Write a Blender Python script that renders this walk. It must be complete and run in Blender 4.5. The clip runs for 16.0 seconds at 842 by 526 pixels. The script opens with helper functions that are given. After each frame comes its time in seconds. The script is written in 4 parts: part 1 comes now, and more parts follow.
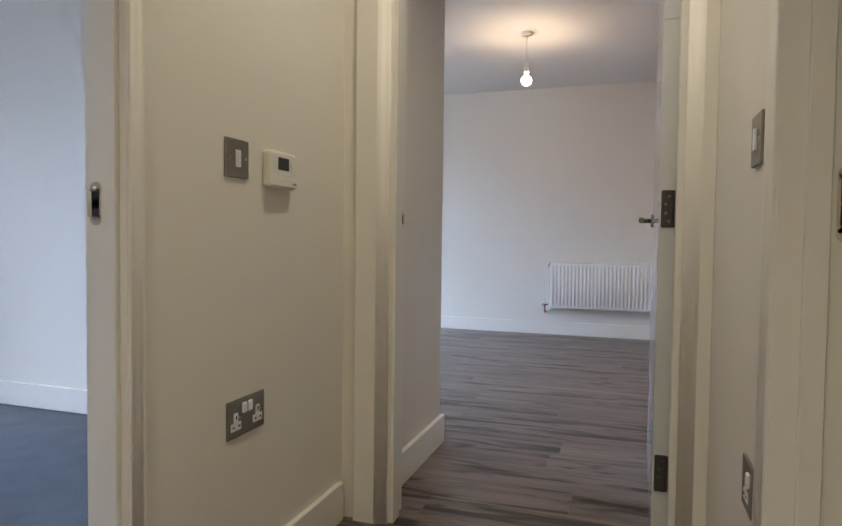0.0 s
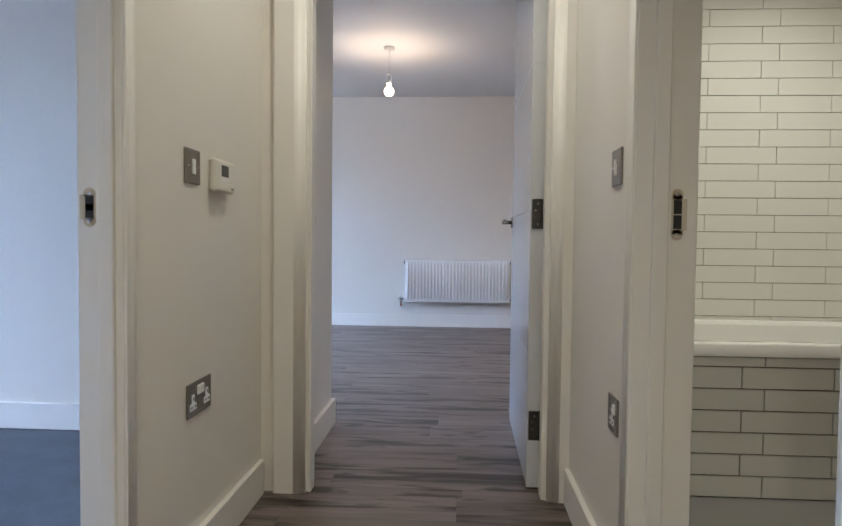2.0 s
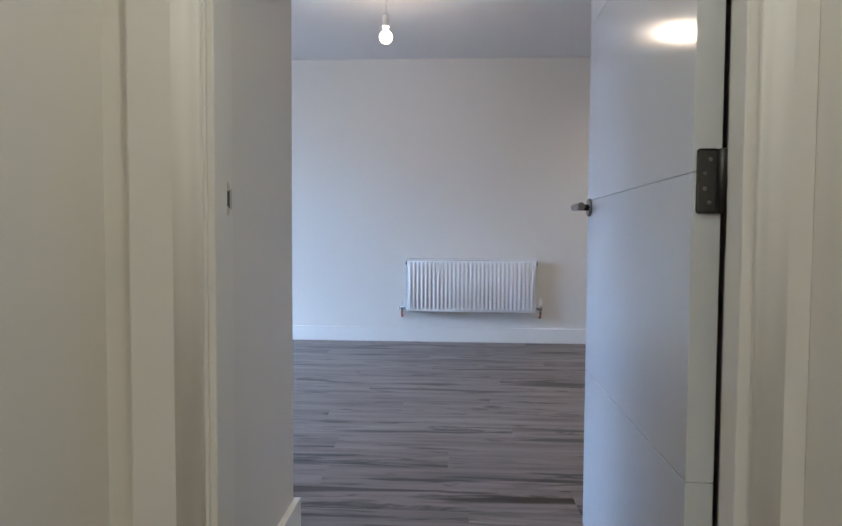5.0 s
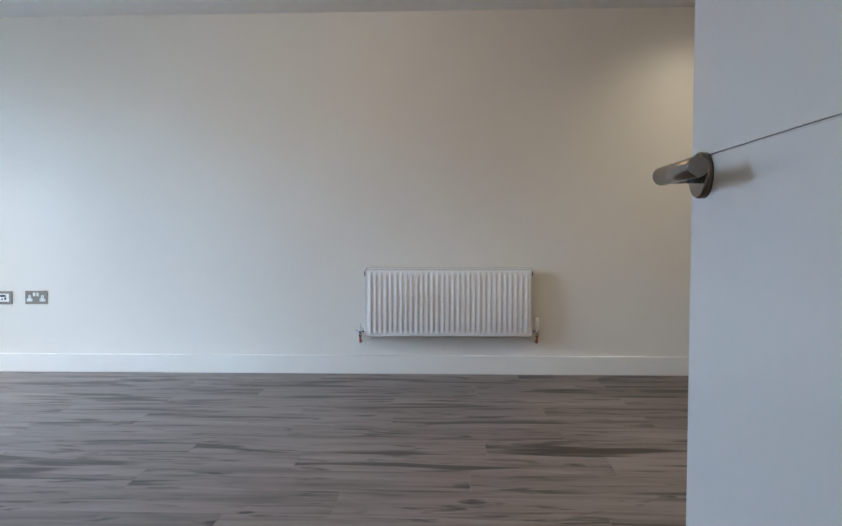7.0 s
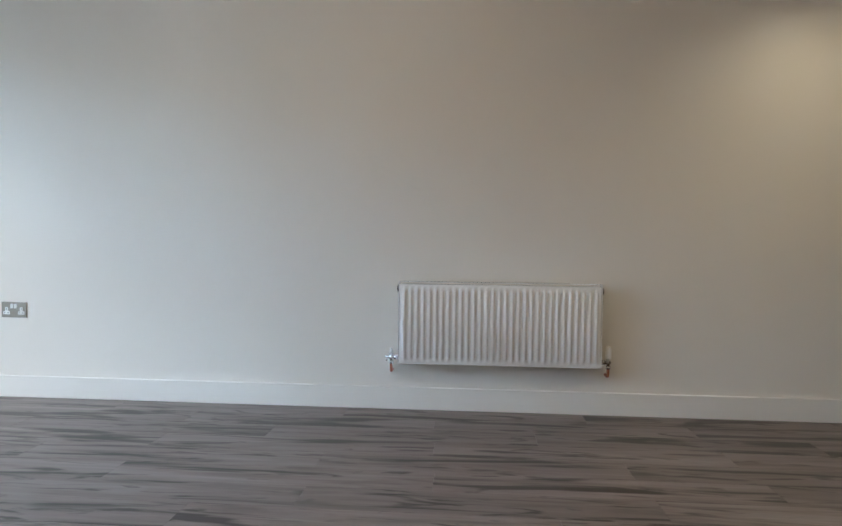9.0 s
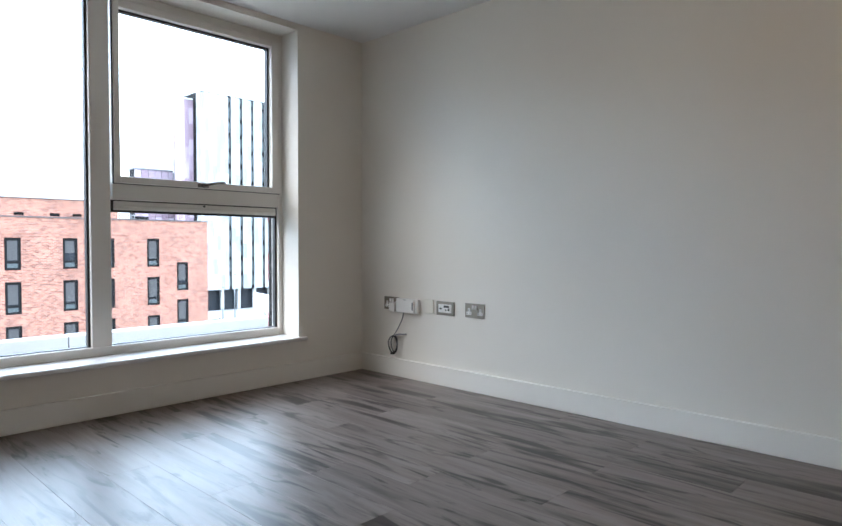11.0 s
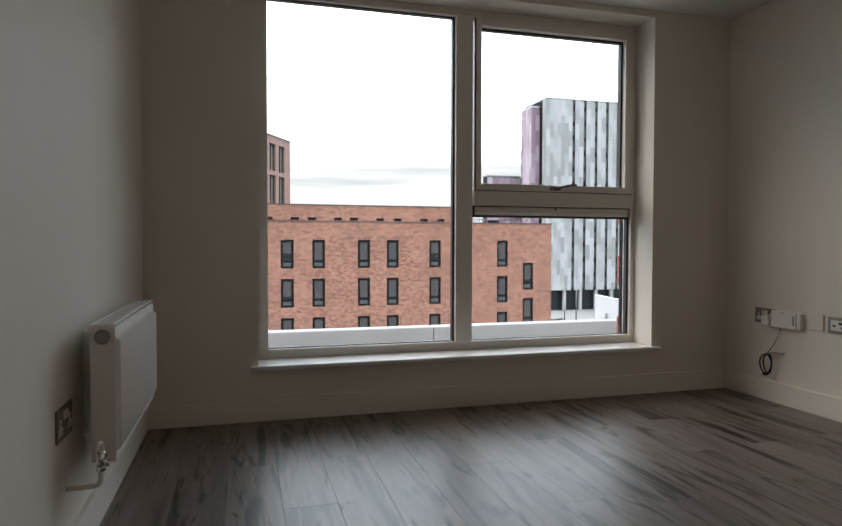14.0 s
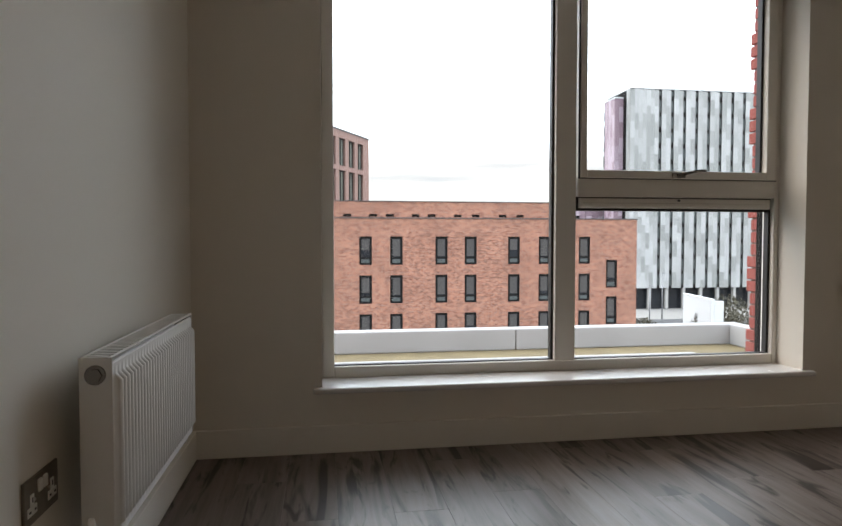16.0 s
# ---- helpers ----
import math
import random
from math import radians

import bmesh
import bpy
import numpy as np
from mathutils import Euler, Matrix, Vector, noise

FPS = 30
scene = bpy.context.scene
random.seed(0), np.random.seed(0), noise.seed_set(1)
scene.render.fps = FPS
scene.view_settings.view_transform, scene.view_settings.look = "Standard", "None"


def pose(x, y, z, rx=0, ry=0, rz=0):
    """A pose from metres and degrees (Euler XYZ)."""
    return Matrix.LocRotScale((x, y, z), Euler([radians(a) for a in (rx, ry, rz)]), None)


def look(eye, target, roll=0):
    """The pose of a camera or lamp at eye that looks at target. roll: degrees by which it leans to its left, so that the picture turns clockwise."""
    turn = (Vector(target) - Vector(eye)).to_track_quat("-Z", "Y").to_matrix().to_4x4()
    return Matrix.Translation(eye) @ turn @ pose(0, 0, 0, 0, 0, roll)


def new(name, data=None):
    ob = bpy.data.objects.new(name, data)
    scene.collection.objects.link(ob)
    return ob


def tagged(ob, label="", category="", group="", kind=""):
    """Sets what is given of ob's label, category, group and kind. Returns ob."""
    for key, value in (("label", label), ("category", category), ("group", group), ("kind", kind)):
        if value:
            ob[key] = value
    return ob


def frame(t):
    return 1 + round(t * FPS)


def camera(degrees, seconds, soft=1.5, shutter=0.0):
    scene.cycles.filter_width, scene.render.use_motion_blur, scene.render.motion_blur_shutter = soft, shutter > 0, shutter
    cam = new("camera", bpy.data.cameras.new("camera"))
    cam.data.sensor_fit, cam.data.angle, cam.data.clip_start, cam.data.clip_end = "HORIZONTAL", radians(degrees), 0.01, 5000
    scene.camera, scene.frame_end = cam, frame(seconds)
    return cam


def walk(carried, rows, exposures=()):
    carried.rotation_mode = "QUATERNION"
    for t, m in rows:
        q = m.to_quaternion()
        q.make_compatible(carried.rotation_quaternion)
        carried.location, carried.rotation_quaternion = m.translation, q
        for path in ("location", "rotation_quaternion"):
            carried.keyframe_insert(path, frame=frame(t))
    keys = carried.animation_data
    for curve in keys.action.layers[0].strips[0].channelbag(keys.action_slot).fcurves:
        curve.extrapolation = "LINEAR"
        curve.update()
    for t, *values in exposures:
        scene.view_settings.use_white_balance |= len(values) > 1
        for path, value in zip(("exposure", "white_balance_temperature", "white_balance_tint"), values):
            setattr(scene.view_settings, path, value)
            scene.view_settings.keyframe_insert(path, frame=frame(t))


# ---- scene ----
cam = camera(67.7, 16.0, 1.5)
PATH = [
    (0, (0.698, -5.921, 0.868), (0.067, -4.025, 0.793), 0.7),
    (0.5, (0.685, -6.06, 0.871), (0.109, -4.146, 0.804), 0.7),
    (1, (0.665, -6.154, 0.88), (0.145, -4.224, 0.813), 0.7),
    (1.5, (0.59, -6.237, 0.873), (0.314, -4.257, 0.802), 0.8),
    (2, (0.525, -6.25, 0.867), (0.407, -4.255, 0.793), 0.6),
    (2.5, (0.514, -6.101, 0.866), (0.399, -4.106, 0.78), 0.5),
    (3, (0.511, -5.925, 0.875), (0.394, -3.931, 0.782), 0.4),
    (3.5, (0.469, -5.767, 0.86), (0.338, -3.773, 0.774), 0.3),
    (4, (0.404, -5.57, 0.872), (0.273, -3.576, 0.781), 0.3),
    (4.2, (0.395, -5.502, 0.873), (0.265, -3.508, 0.782), 0.3),
    (6.3, (0.440, -4.318, 0.879), (0.369, -2.321, 0.789), -0.1),
    (6.5, (0.461, -4.230, 0.888), (0.393, -2.233, 0.799), -0.2),
    (7, (0.489, -3.977, 0.887), (0.416, -1.980, 0.797), -0.1),
    (7.5, (0.458, -3.712, 0.899), (0.392, -1.715, 0.814), 0.1),
    (8, (0.45, -3.552, 0.868), (0.387, -1.554, 0.804), -0.1),
    (8.2, (0.441, -3.494, 0.857), (0.38, -1.496, 0.8), 0.2),
    (10.3, (0.234, -3.037, 0.878), (-0.611, -1.225, 0.83), 0.5),
    (10.5, (0.222, -2.994, 0.88), (-0.801, -1.276, 0.829), 0.4),
    (11, (0.178, -2.911, 0.884), (-1.204, -1.466, 0.822), 0.1),
    (11.5, (0.16, -2.883, 0.885), (-1.354, -1.578, 0.827), 0.1),
    (12, (0.138, -2.889, 0.883), (-1.511, -1.758, 0.828), 0.3),
    (12.5, (0.108, -2.892, 0.885), (-1.652, -1.944, 0.827), 0.2),
    (13, (0.094, -2.899, 0.886), (-1.735, -2.092, 0.827), 0.2),
    (13.5, (0.083, -2.912, 0.883), (-1.809, -2.266, 0.824), 0.2),
    (14, (0.064, -2.902, 0.891), (-1.859, -2.357, 0.832), 0.1),
    (14.5, (-0.04, -2.878, 0.893), (-1.972, -2.364, 0.828), 0.1),
    (15, (-0.182, -2.862, 0.905), (-2.114, -2.348, 0.838), 0.0),
    (15.5, (-0.285, -2.851, 0.914), (-2.218, -2.341, 0.85), 0.0),
    (16, (-0.487, -2.819, 0.906), (-2.462, -2.514, 0.835), 0.0),
]
walk(cam, [(t, look(eye, target, roll)) for t, eye, target, roll in PATH],
     exposures=[(0, 1.92, 5300, 15), (1.0, 2.05, 5050, 14), (2.0, 2.08, 4860, 15), (2.5, 2.1, 4800, 15), (4.2, 2.12, 4580, 14),
                (6.3, 1.97, 5150, 10), (7.0, 1.92, 5300, 9), (8.2, 1.84, 5430, 8), (10.3, 1.52, 5680, 10), (11.0, 1.25, 5760, 10),
                (12.0, 0.5, 6120, 10), (13.0, -0.06, 6580, 13), (14.5, -0.03, 6930, 14), (16.0, 0.1, 7040, 15)])

# ---- daylight: a bright overcast sky ----
world = bpy.data.worlds.new("overcast_sky")
scene.world = world
world.use_nodes = True
wn, wl = world.node_tree.nodes, world.node_tree.links
wn.clear()
w_out = wn.new("ShaderNodeOutputWorld")
w_bg = wn.new("ShaderNodeBackground")
w_bg.inputs["Strength"].default_value = 1.0
w_sky = wn.new("ShaderNodeTexSky")
w_sky.sky_type = "NISHITA"
w_sky.sun_disc = False
w_sky.sun_elevation, w_sky.sun_rotation = radians(38), radians(-147)
w_gain = wn.new("ShaderNodeMix")
w_gain.data_type, w_gain.blend_type = "RGBA", "MULTIPLY"
w_gain.inputs[0].default_value = 1.0
w_gain.inputs[7].default_value = (0.1, 0.1, 0.1, 1)
w_co = wn.new("ShaderNodeTexCoord")
w_map = wn.new("ShaderNodeMapping")
w_map.inputs["Scale"].default_value = (1.0, 1.0, 7.0)
w_noise = wn.new("ShaderNodeTexNoise")
w_noise.inputs["Scale"].default_value, w_noise.inputs["Detail"].default_value = 3.0, 5.0
w_ramp = wn.new("ShaderNodeValToRGB")
w_ramp.color_ramp.elements[0].position, w_ramp.color_ramp.elements[0].color = 0.36, (0.62, 0.62, 0.62, 1)
w_ramp.color_ramp.elements[1].position, w_ramp.color_ramp.elements[1].color = 0.58, (1, 1, 1, 1)
w_cloud = wn.new("ShaderNodeMix")
w_cloud.data_type = "RGBA"
w_cloud.inputs[7].default_value = (4.2, 4.9, 5.6, 1)
wl.new(w_co.outputs["Generated"], w_map.inputs[0])
wl.new(w_map.outputs[0], w_noise.inputs["Vector"])
wl.new(w_noise.outputs["Fac"], w_ramp.inputs[0])
wl.new(w_sky.outputs[0], w_gain.inputs[6])
wl.new(w_gain.outputs[2], w_cloud.inputs[6])
wl.new(w_ramp.outputs[0], w_cloud.inputs[0])
w_sep = wn.new("ShaderNodeSeparateXYZ")
w_low = wn.new("ShaderNodeMapRange")
w_low.inputs["From Min"].default_value, w_low.inputs["From Max"].default_value = 0.12, 0.20
w_low.inputs["To Min"].default_value, w_low.inputs["To Max"].default_value = 1.0, 0.0
w_map2 = wn.new("ShaderNodeMapping")
w_map2.inputs["Scale"].default_value = (1.6, 1.6, 26.0)
w_noise2 = wn.new("ShaderNodeTexNoise")
w_noise2.inputs["Scale"].default_value, w_noise2.inputs["Detail"].default_value = 1.5, 6.0
w_band = wn.new("ShaderNodeValToRGB")
w_band.color_ramp.elements[0].position, w_band.color_ramp.elements[0].color = 0.38, (1.35, 1.35, 1.35, 1)
w_band.color_ramp.elements[1].position, w_band.color_ramp.elements[1].color = 0.60, (0.82, 0.91, 0.99, 1)
w_streak = wn.new("ShaderNodeMix")
w_streak.data_type = "RGBA"
wl.new(w_co.outputs["Generated"], w_sep.inputs[0])
wl.new(w_sep.outputs[2], w_low.inputs["Value"])
wl.new(w_co.outputs["Generated"], w_map2.inputs[0])
wl.new(w_map2.outputs[0], w_noise2.inputs["Vector"])
wl.new(w_noise2.outputs["Fac"], w_band.inputs[0])
wl.new(w_low.outputs[0], w_streak.inputs[0])
wl.new(w_band.outputs[0], w_streak.inputs[7])
wl.new(w_cloud.outputs[2], w_streak.inputs[6])
wl.new(w_streak.outputs[2], w_bg.inputs["Color"])
wl.new(w_bg.outputs[0], w_out.inputs[0])


def lamp(name, kind, m, energy, colour, **more):
    data = bpy.data.lights.new(name, kind)
    data.energy, data.color = energy, colour
    for key, value in more.items():
        if key == "radius":
            data.shadow_soft_size = value
        elif key == "cone":
            data.spot_size = radians(value)
        elif key == "blend":
            data.spot_blend = value
        elif key == "angle":
            data.angle = radians(value)
    ob = new(name, data)
    ob.matrix_world = m
    return ob


WARM = (1.0, 0.78, 0.46)
HALLWARM = (1.0, 0.82, 0.48)
lamp("sun", "SUN", look((-16, -25, 23), (0, 0, 0)), 1.4, (1.0, 0.95, 0.88), angle=40)
lamp("hall_downlight_lamp", "SPOT", look((0.40, -4.62, 2.255), (0.40, -4.62, 0)), 6.6, HALLWARM, radius=0.03, cone=150, blend=0.9)
lamp("hall_downlight_lamp", "SPOT", look((0.40, -6.65, 2.255), (0.40, -6.65, 0)), 16, HALLWARM, radius=0.03, cone=150, blend=0.9)
lamp("bathroom_downlight_lamp", "SPOT", look((1.80, -4.14, 2.255), (1.80, -4.14, 0)), 13, HALLWARM, radius=0.03, cone=150, blend=0.9)
lamp("pendant_lamp_light", "POINT", pose(0.0, -1.60, 1.955), 2.1, (1.0, 0.66, 0.34), radius=0.03)
# The lamps at y -1.40 and -2.40 are unseen fill, added to warm the room.
for lamp_y, watts in ((-0.50, 4.7), (-1.40, 6.6), (-2.40, 6.6)):
    lamp("kitchen_downlight_lamp", "SPOT", look((2.02, lamp_y, 2.255), (2.02, lamp_y, 0)), watts, WARM, radius=0.04, cone=150, blend=1.0)

# ---- materials ----


def material(name, colour, rough=0.5, metal=0.0, var=0.06, scale=6.0, fine=0.0, fine_scale=300.0, bump=0.0, bump_scale=200.0, coat=0.0, rvar=0.06, spec=0.5):
    """A surface with broad mottling, fine grain and fine relief."""
    mat = bpy.data.materials.new(name)
    mat.use_nodes = True
    n, l = mat.node_tree.nodes, mat.node_tree.links
    b = n["Principled BSDF"]
    b.inputs["Metallic"].default_value = metal
    b.inputs["Coat Weight"].default_value = coat
    b.inputs["Specular IOR Level"].default_value = spec
    co = n.new("ShaderNodeTexCoord")
    broad = n.new("ShaderNodeTexNoise")
    broad.inputs["Scale"].default_value, broad.inputs["Detail"].default_value = scale, 5
    l.new(co.outputs["Object"], broad.inputs["Vector"])
    grain = n.new("ShaderNodeTexNoise")
    grain.inputs["Scale"].default_value, grain.inputs["Detail"].default_value = fine_scale, 2
    l.new(co.outputs["Object"], grain.inputs["Vector"])
    add = n.new("ShaderNodeMath")
    add.operation = "MULTIPLY_ADD"
    l.new(broad.outputs["Fac"], add.inputs[0])
    add.inputs[1].default_value = 2 * var
    add.inputs[2].default_value = 1 - var
    add2 = n.new("ShaderNodeMath")
    add2.operation = "MULTIPLY_ADD"
    l.new(grain.outputs["Fac"], add2.inputs[0])
    add2.inputs[1].default_value = 2 * fine
    l.new(add.outputs[0], add2.inputs[2])
    mul = n.new("ShaderNodeMix")
    mul.data_type, mul.blend_type = "RGBA", "MULTIPLY"
    mul.inputs[0].default_value = 1.0
    mul.inputs[6].default_value = (*colour, 1)
    l.new(add2.outputs[0], mul.inputs[7])
    l.new(mul.outputs[2], b.inputs["Base Color"])
    rr = n.new("ShaderNodeMapRange")
    rr.inputs["To Min"].default_value, rr.inputs["To Max"].default_value = max(0.0, rough - rvar), min(1.0, rough + rvar)
    l.new(broad.outputs["Fac"], rr.inputs["Value"])
    l.new(rr.outputs[0], b.inputs["Roughness"])
    if bump:
        bn = n.new("ShaderNodeTexNoise")
        bn.inputs["Scale"].default_value, bn.inputs["Detail"].default_value = bump_scale, 3
        l.new(co.outputs["Object"], bn.inputs["Vector"])
        bb = n.new("ShaderNodeBump")
        bb.inputs["Strength"].default_value, bb.inputs["Distance"].default_value = bump, 0.002
        l.new(bn.outputs["Fac"], bb.inputs["Height"])
        l.new(bb.outputs[0], b.inputs["Normal"])
    return mat


WALL = material("wall_paint", (0.78, 0.738, 0.668), 0.6, var=0.02, scale=1.6, fine=0.01, bump=0.12, bump_scale=140)
CEIL = material("ceiling_paint", (0.80, 0.79, 0.775), 0.75, var=0.02, scale=1.2, fine=0.01, bump=0.12, bump_scale=120)
TRIM = material("satin_trim_paint", (0.80, 0.765, 0.705), 0.52, var=0.02, scale=3, fine=0.01, bump=0.06, bump_scale=60)
DOORP = material("white_door_paint", (0.66, 0.665, 0.675), 0.13, var=0.015, scale=2.5, fine=0.008, rvar=0.01)
FRAME = material("window_frame_coating", (0.77, 0.735, 0.68), 0.40, var=0.02, scale=3, fine=0.01)
SILL = material("sill_paint", (0.82, 0.81, 0.80), 0.25, var=0.02, scale=4)
ENAMEL = material("radiator_enamel", (0.86, 0.855, 0.84), 0.32, var=0.015, scale=4)
STEEL = material("brushed_steel", (0.25, 0.225, 0.185), 0.38, metal=0.8, var=0.08, scale=20, fine=0.05, fine_scale=600)
NICKEL = material("satin_nickel", (0.24, 0.225, 0.21), 0.24, metal=1.0, var=0.03, scale=30, rvar=0.01)
KEEP = material("satin_keep_steel", (0.62, 0.55, 0.42), 0.5, metal=0.35, var=0.06, scale=30)
HINGE = material("hinge_steel", (0.075, 0.07, 0.066), 0.5, metal=0.6, var=0.1, scale=30)
CHROME = material("chrome", (0.7, 0.7, 0.7), 0.1, metal=1.0, var=0.02)
COPPER = material("copper_pipe", (0.45, 0.17, 0.09), 0.35, metal=0.9, var=0.15, scale=40)
PLASTIC = material("white_plastic", (0.80, 0.79, 0.76), 0.4, var=0.02, scale=10)
CREAM = material("cream_plastic", (0.76, 0.72, 0.63), 0.42, var=0.02, scale=10)
GREYP = material("grey_plastic", (0.25, 0.25, 0.26), 0.5, var=0.05, scale=20)
BLACK = material("black_rubber_and_shade", (0.015, 0.015, 0.016), 0.5, var=0.1, scale=20)
LCD = material("lcd_glass", (0.02, 0.024, 0.024), 0.12, var=0.05)
CARPET = material("blue_grey_carpet", (0.105, 0.115, 0.135), 0.95, var=0.35, scale=9, fine=0.3, fine_scale=220, bump=0.8, bump_scale=260)
UNIT = material("dark_kitchen_front", (0.009, 0.008, 0.009), 0.42, var=0.2, scale=8, fine=0.1, spec=0.18)
WORKTOP = material("dark_worktop", (0.018, 0.016, 0.017), 0.32, var=0.25, scale=40, fine=0.3, fine_scale=400)
TILE = material("cream_wall_tile", (0.76, 0.75, 0.69), 0.10, var=0.03, scale=3, bump=0.05, bump_scale=12, rvar=0.02)
GROUT = material("dark_grout", (0.085, 0.075, 0.06), 0.9, var=0.1, scale=30)
GROUTP = material("beige_grout", (0.13, 0.112, 0.082), 0.9, var=0.15, scale=30)
ACRYLIC = material("white_bath_acrylic", (0.84, 0.83, 0.80), 0.12, var=0.01)
BATHFLOOR = material("grey_vinyl_floor", (0.22, 0.21, 0.20), 0.5, var=0.15, scale=5, fine=0.05)
SLAB = material("dark_underlay", (0.06, 0.055, 0.05), 0.8, var=0.1)
STONE = material("white_parapet_render", (0.27, 0.262, 0.258), 0.85, var=0.16, scale=1.3, fine=0.04, fine_scale=40)
MOSS = material("mossy_roof", (0.105, 0.078, 0.038), 0.95, var=0.5, scale=3.0, fine=0.25, fine_scale=30)
ROOFPALE = material("pale_roof_felt", (0.27, 0.235, 0.18), 0.9, var=0.2, scale=1.5, fine=0.1, fine_scale=30)
ASPHALT = material("asphalt", (0.055, 0.055, 0.058), 0.9, var=0.2, scale=0.4, fine=0.1, fine_scale=8)
PAVING = material("paving", (0.20, 0.19, 0.18), 0.9, var=0.15, scale=0.8, fine=0.1, fine_scale=8)
WINDARK = material("anthracite_frame", (0.010, 0.009, 0.009), 0.75, var=0.08, scale=2, spec=0.12)
BLIND = material("grey_blind", (0.068, 0.063, 0.061), 0.8, var=0.2, scale=0.5, spec=0.15)
COPING = material("dark_coping", (0.055, 0.045, 0.045), 0.6, var=0.1, scale=1)
PINKST = material("pink_brown_cladding", (0.21, 0.125, 0.105), 0.8, var=0.12, scale=0.6, fine=0.05, fine_scale=6)
HOARD = material("white_hoarding", (0.5, 0.51, 0.52), 0.6, var=0.08, scale=0.4)
CARPAINT = material("white_car_paint", (0.75, 0.75, 0.76), 0.25, var=0.02, coat=0.5)
TYRE = material("tyre_rubber", (0.02, 0.02, 0.02), 0.8)
CONCRETE = material("grey_concrete", (0.30, 0.29, 0.28), 0.85, var=0.15, scale=1, fine=0.08, fine_scale=20)
LEAF = material("dull_leaves", (0.055, 0.048, 0.030), 0.8, var=0.5, scale=3)
POLE = material("galvanised_pole", (0.22, 0.22, 0.23), 0.5, metal=0.6, var=0.1)


def glass(name, tint, rough=0.0, dark=False):
    mat = bpy.data.materials.new(name)
    mat.use_nodes = True
    n, l = mat.node_tree.nodes, mat.node_tree.links
    b = n["Principled BSDF"]
    b.inputs["Base Color"].default_value = (*tint, 1)
    b.inputs["Roughness"].default_value = rough
    b.inputs["Specular IOR Level"].default_value = 0.25
    if not dark:
        n.remove(b)
        mix, tr, gl, fr = n.new("ShaderNodeMixShader"), n.new("ShaderNodeBsdfTransparent"), n.new("ShaderNodeBsdfGlossy"), n.new("ShaderNodeFresnel")
        tr.inputs[0].default_value = (*tint, 1)
        gl.inputs["Roughness"].default_value = 0.01
        fr.inputs[0].default_value = 1.3
        l.new(fr.outputs[0], mix.inputs[0])
        l.new(tr.outputs[0], mix.inputs[1])
        l.new(gl.outputs[0], mix.inputs[2])
        l.new(mix.outputs[0], n["Material Output"].inputs[0])
    return mat


GLASS = glass("clear_glass", (0.96, 0.975, 0.97))
DARKGLASS = glass("dark_window_glass", (0.018, 0.02, 0.024), 0.2, dark=True)
# far panes: the sky's reflection is put into these paler base colours
PALEGLASS = glass("pale_reflection_glass", (0.13, 0.135, 0.12), 0.2, dark=True)
GREYGLASS = glass("grey_reflection_glass", (0.075, 0.085, 0.085), 0.2, dark=True)


def glow(name, colour, strength):
    mat = bpy.data.materials.new(name)
    mat.use_nodes = True
    b = mat.node_tree.nodes["Principled BSDF"]
    b.inputs["Base Color"].default_value = (*colour, 1)
    b.inputs["Emission Color"].default_value = (*colour, 1)
    b.inputs["Emission Strength"].default_value = strength
    return mat


BULB = glow("lit_bulb", (1.0, 0.66, 0.32), 5.0)
DOWNL = glow("lit_downlight", (1.0, 0.82, 0.58), 14.0)


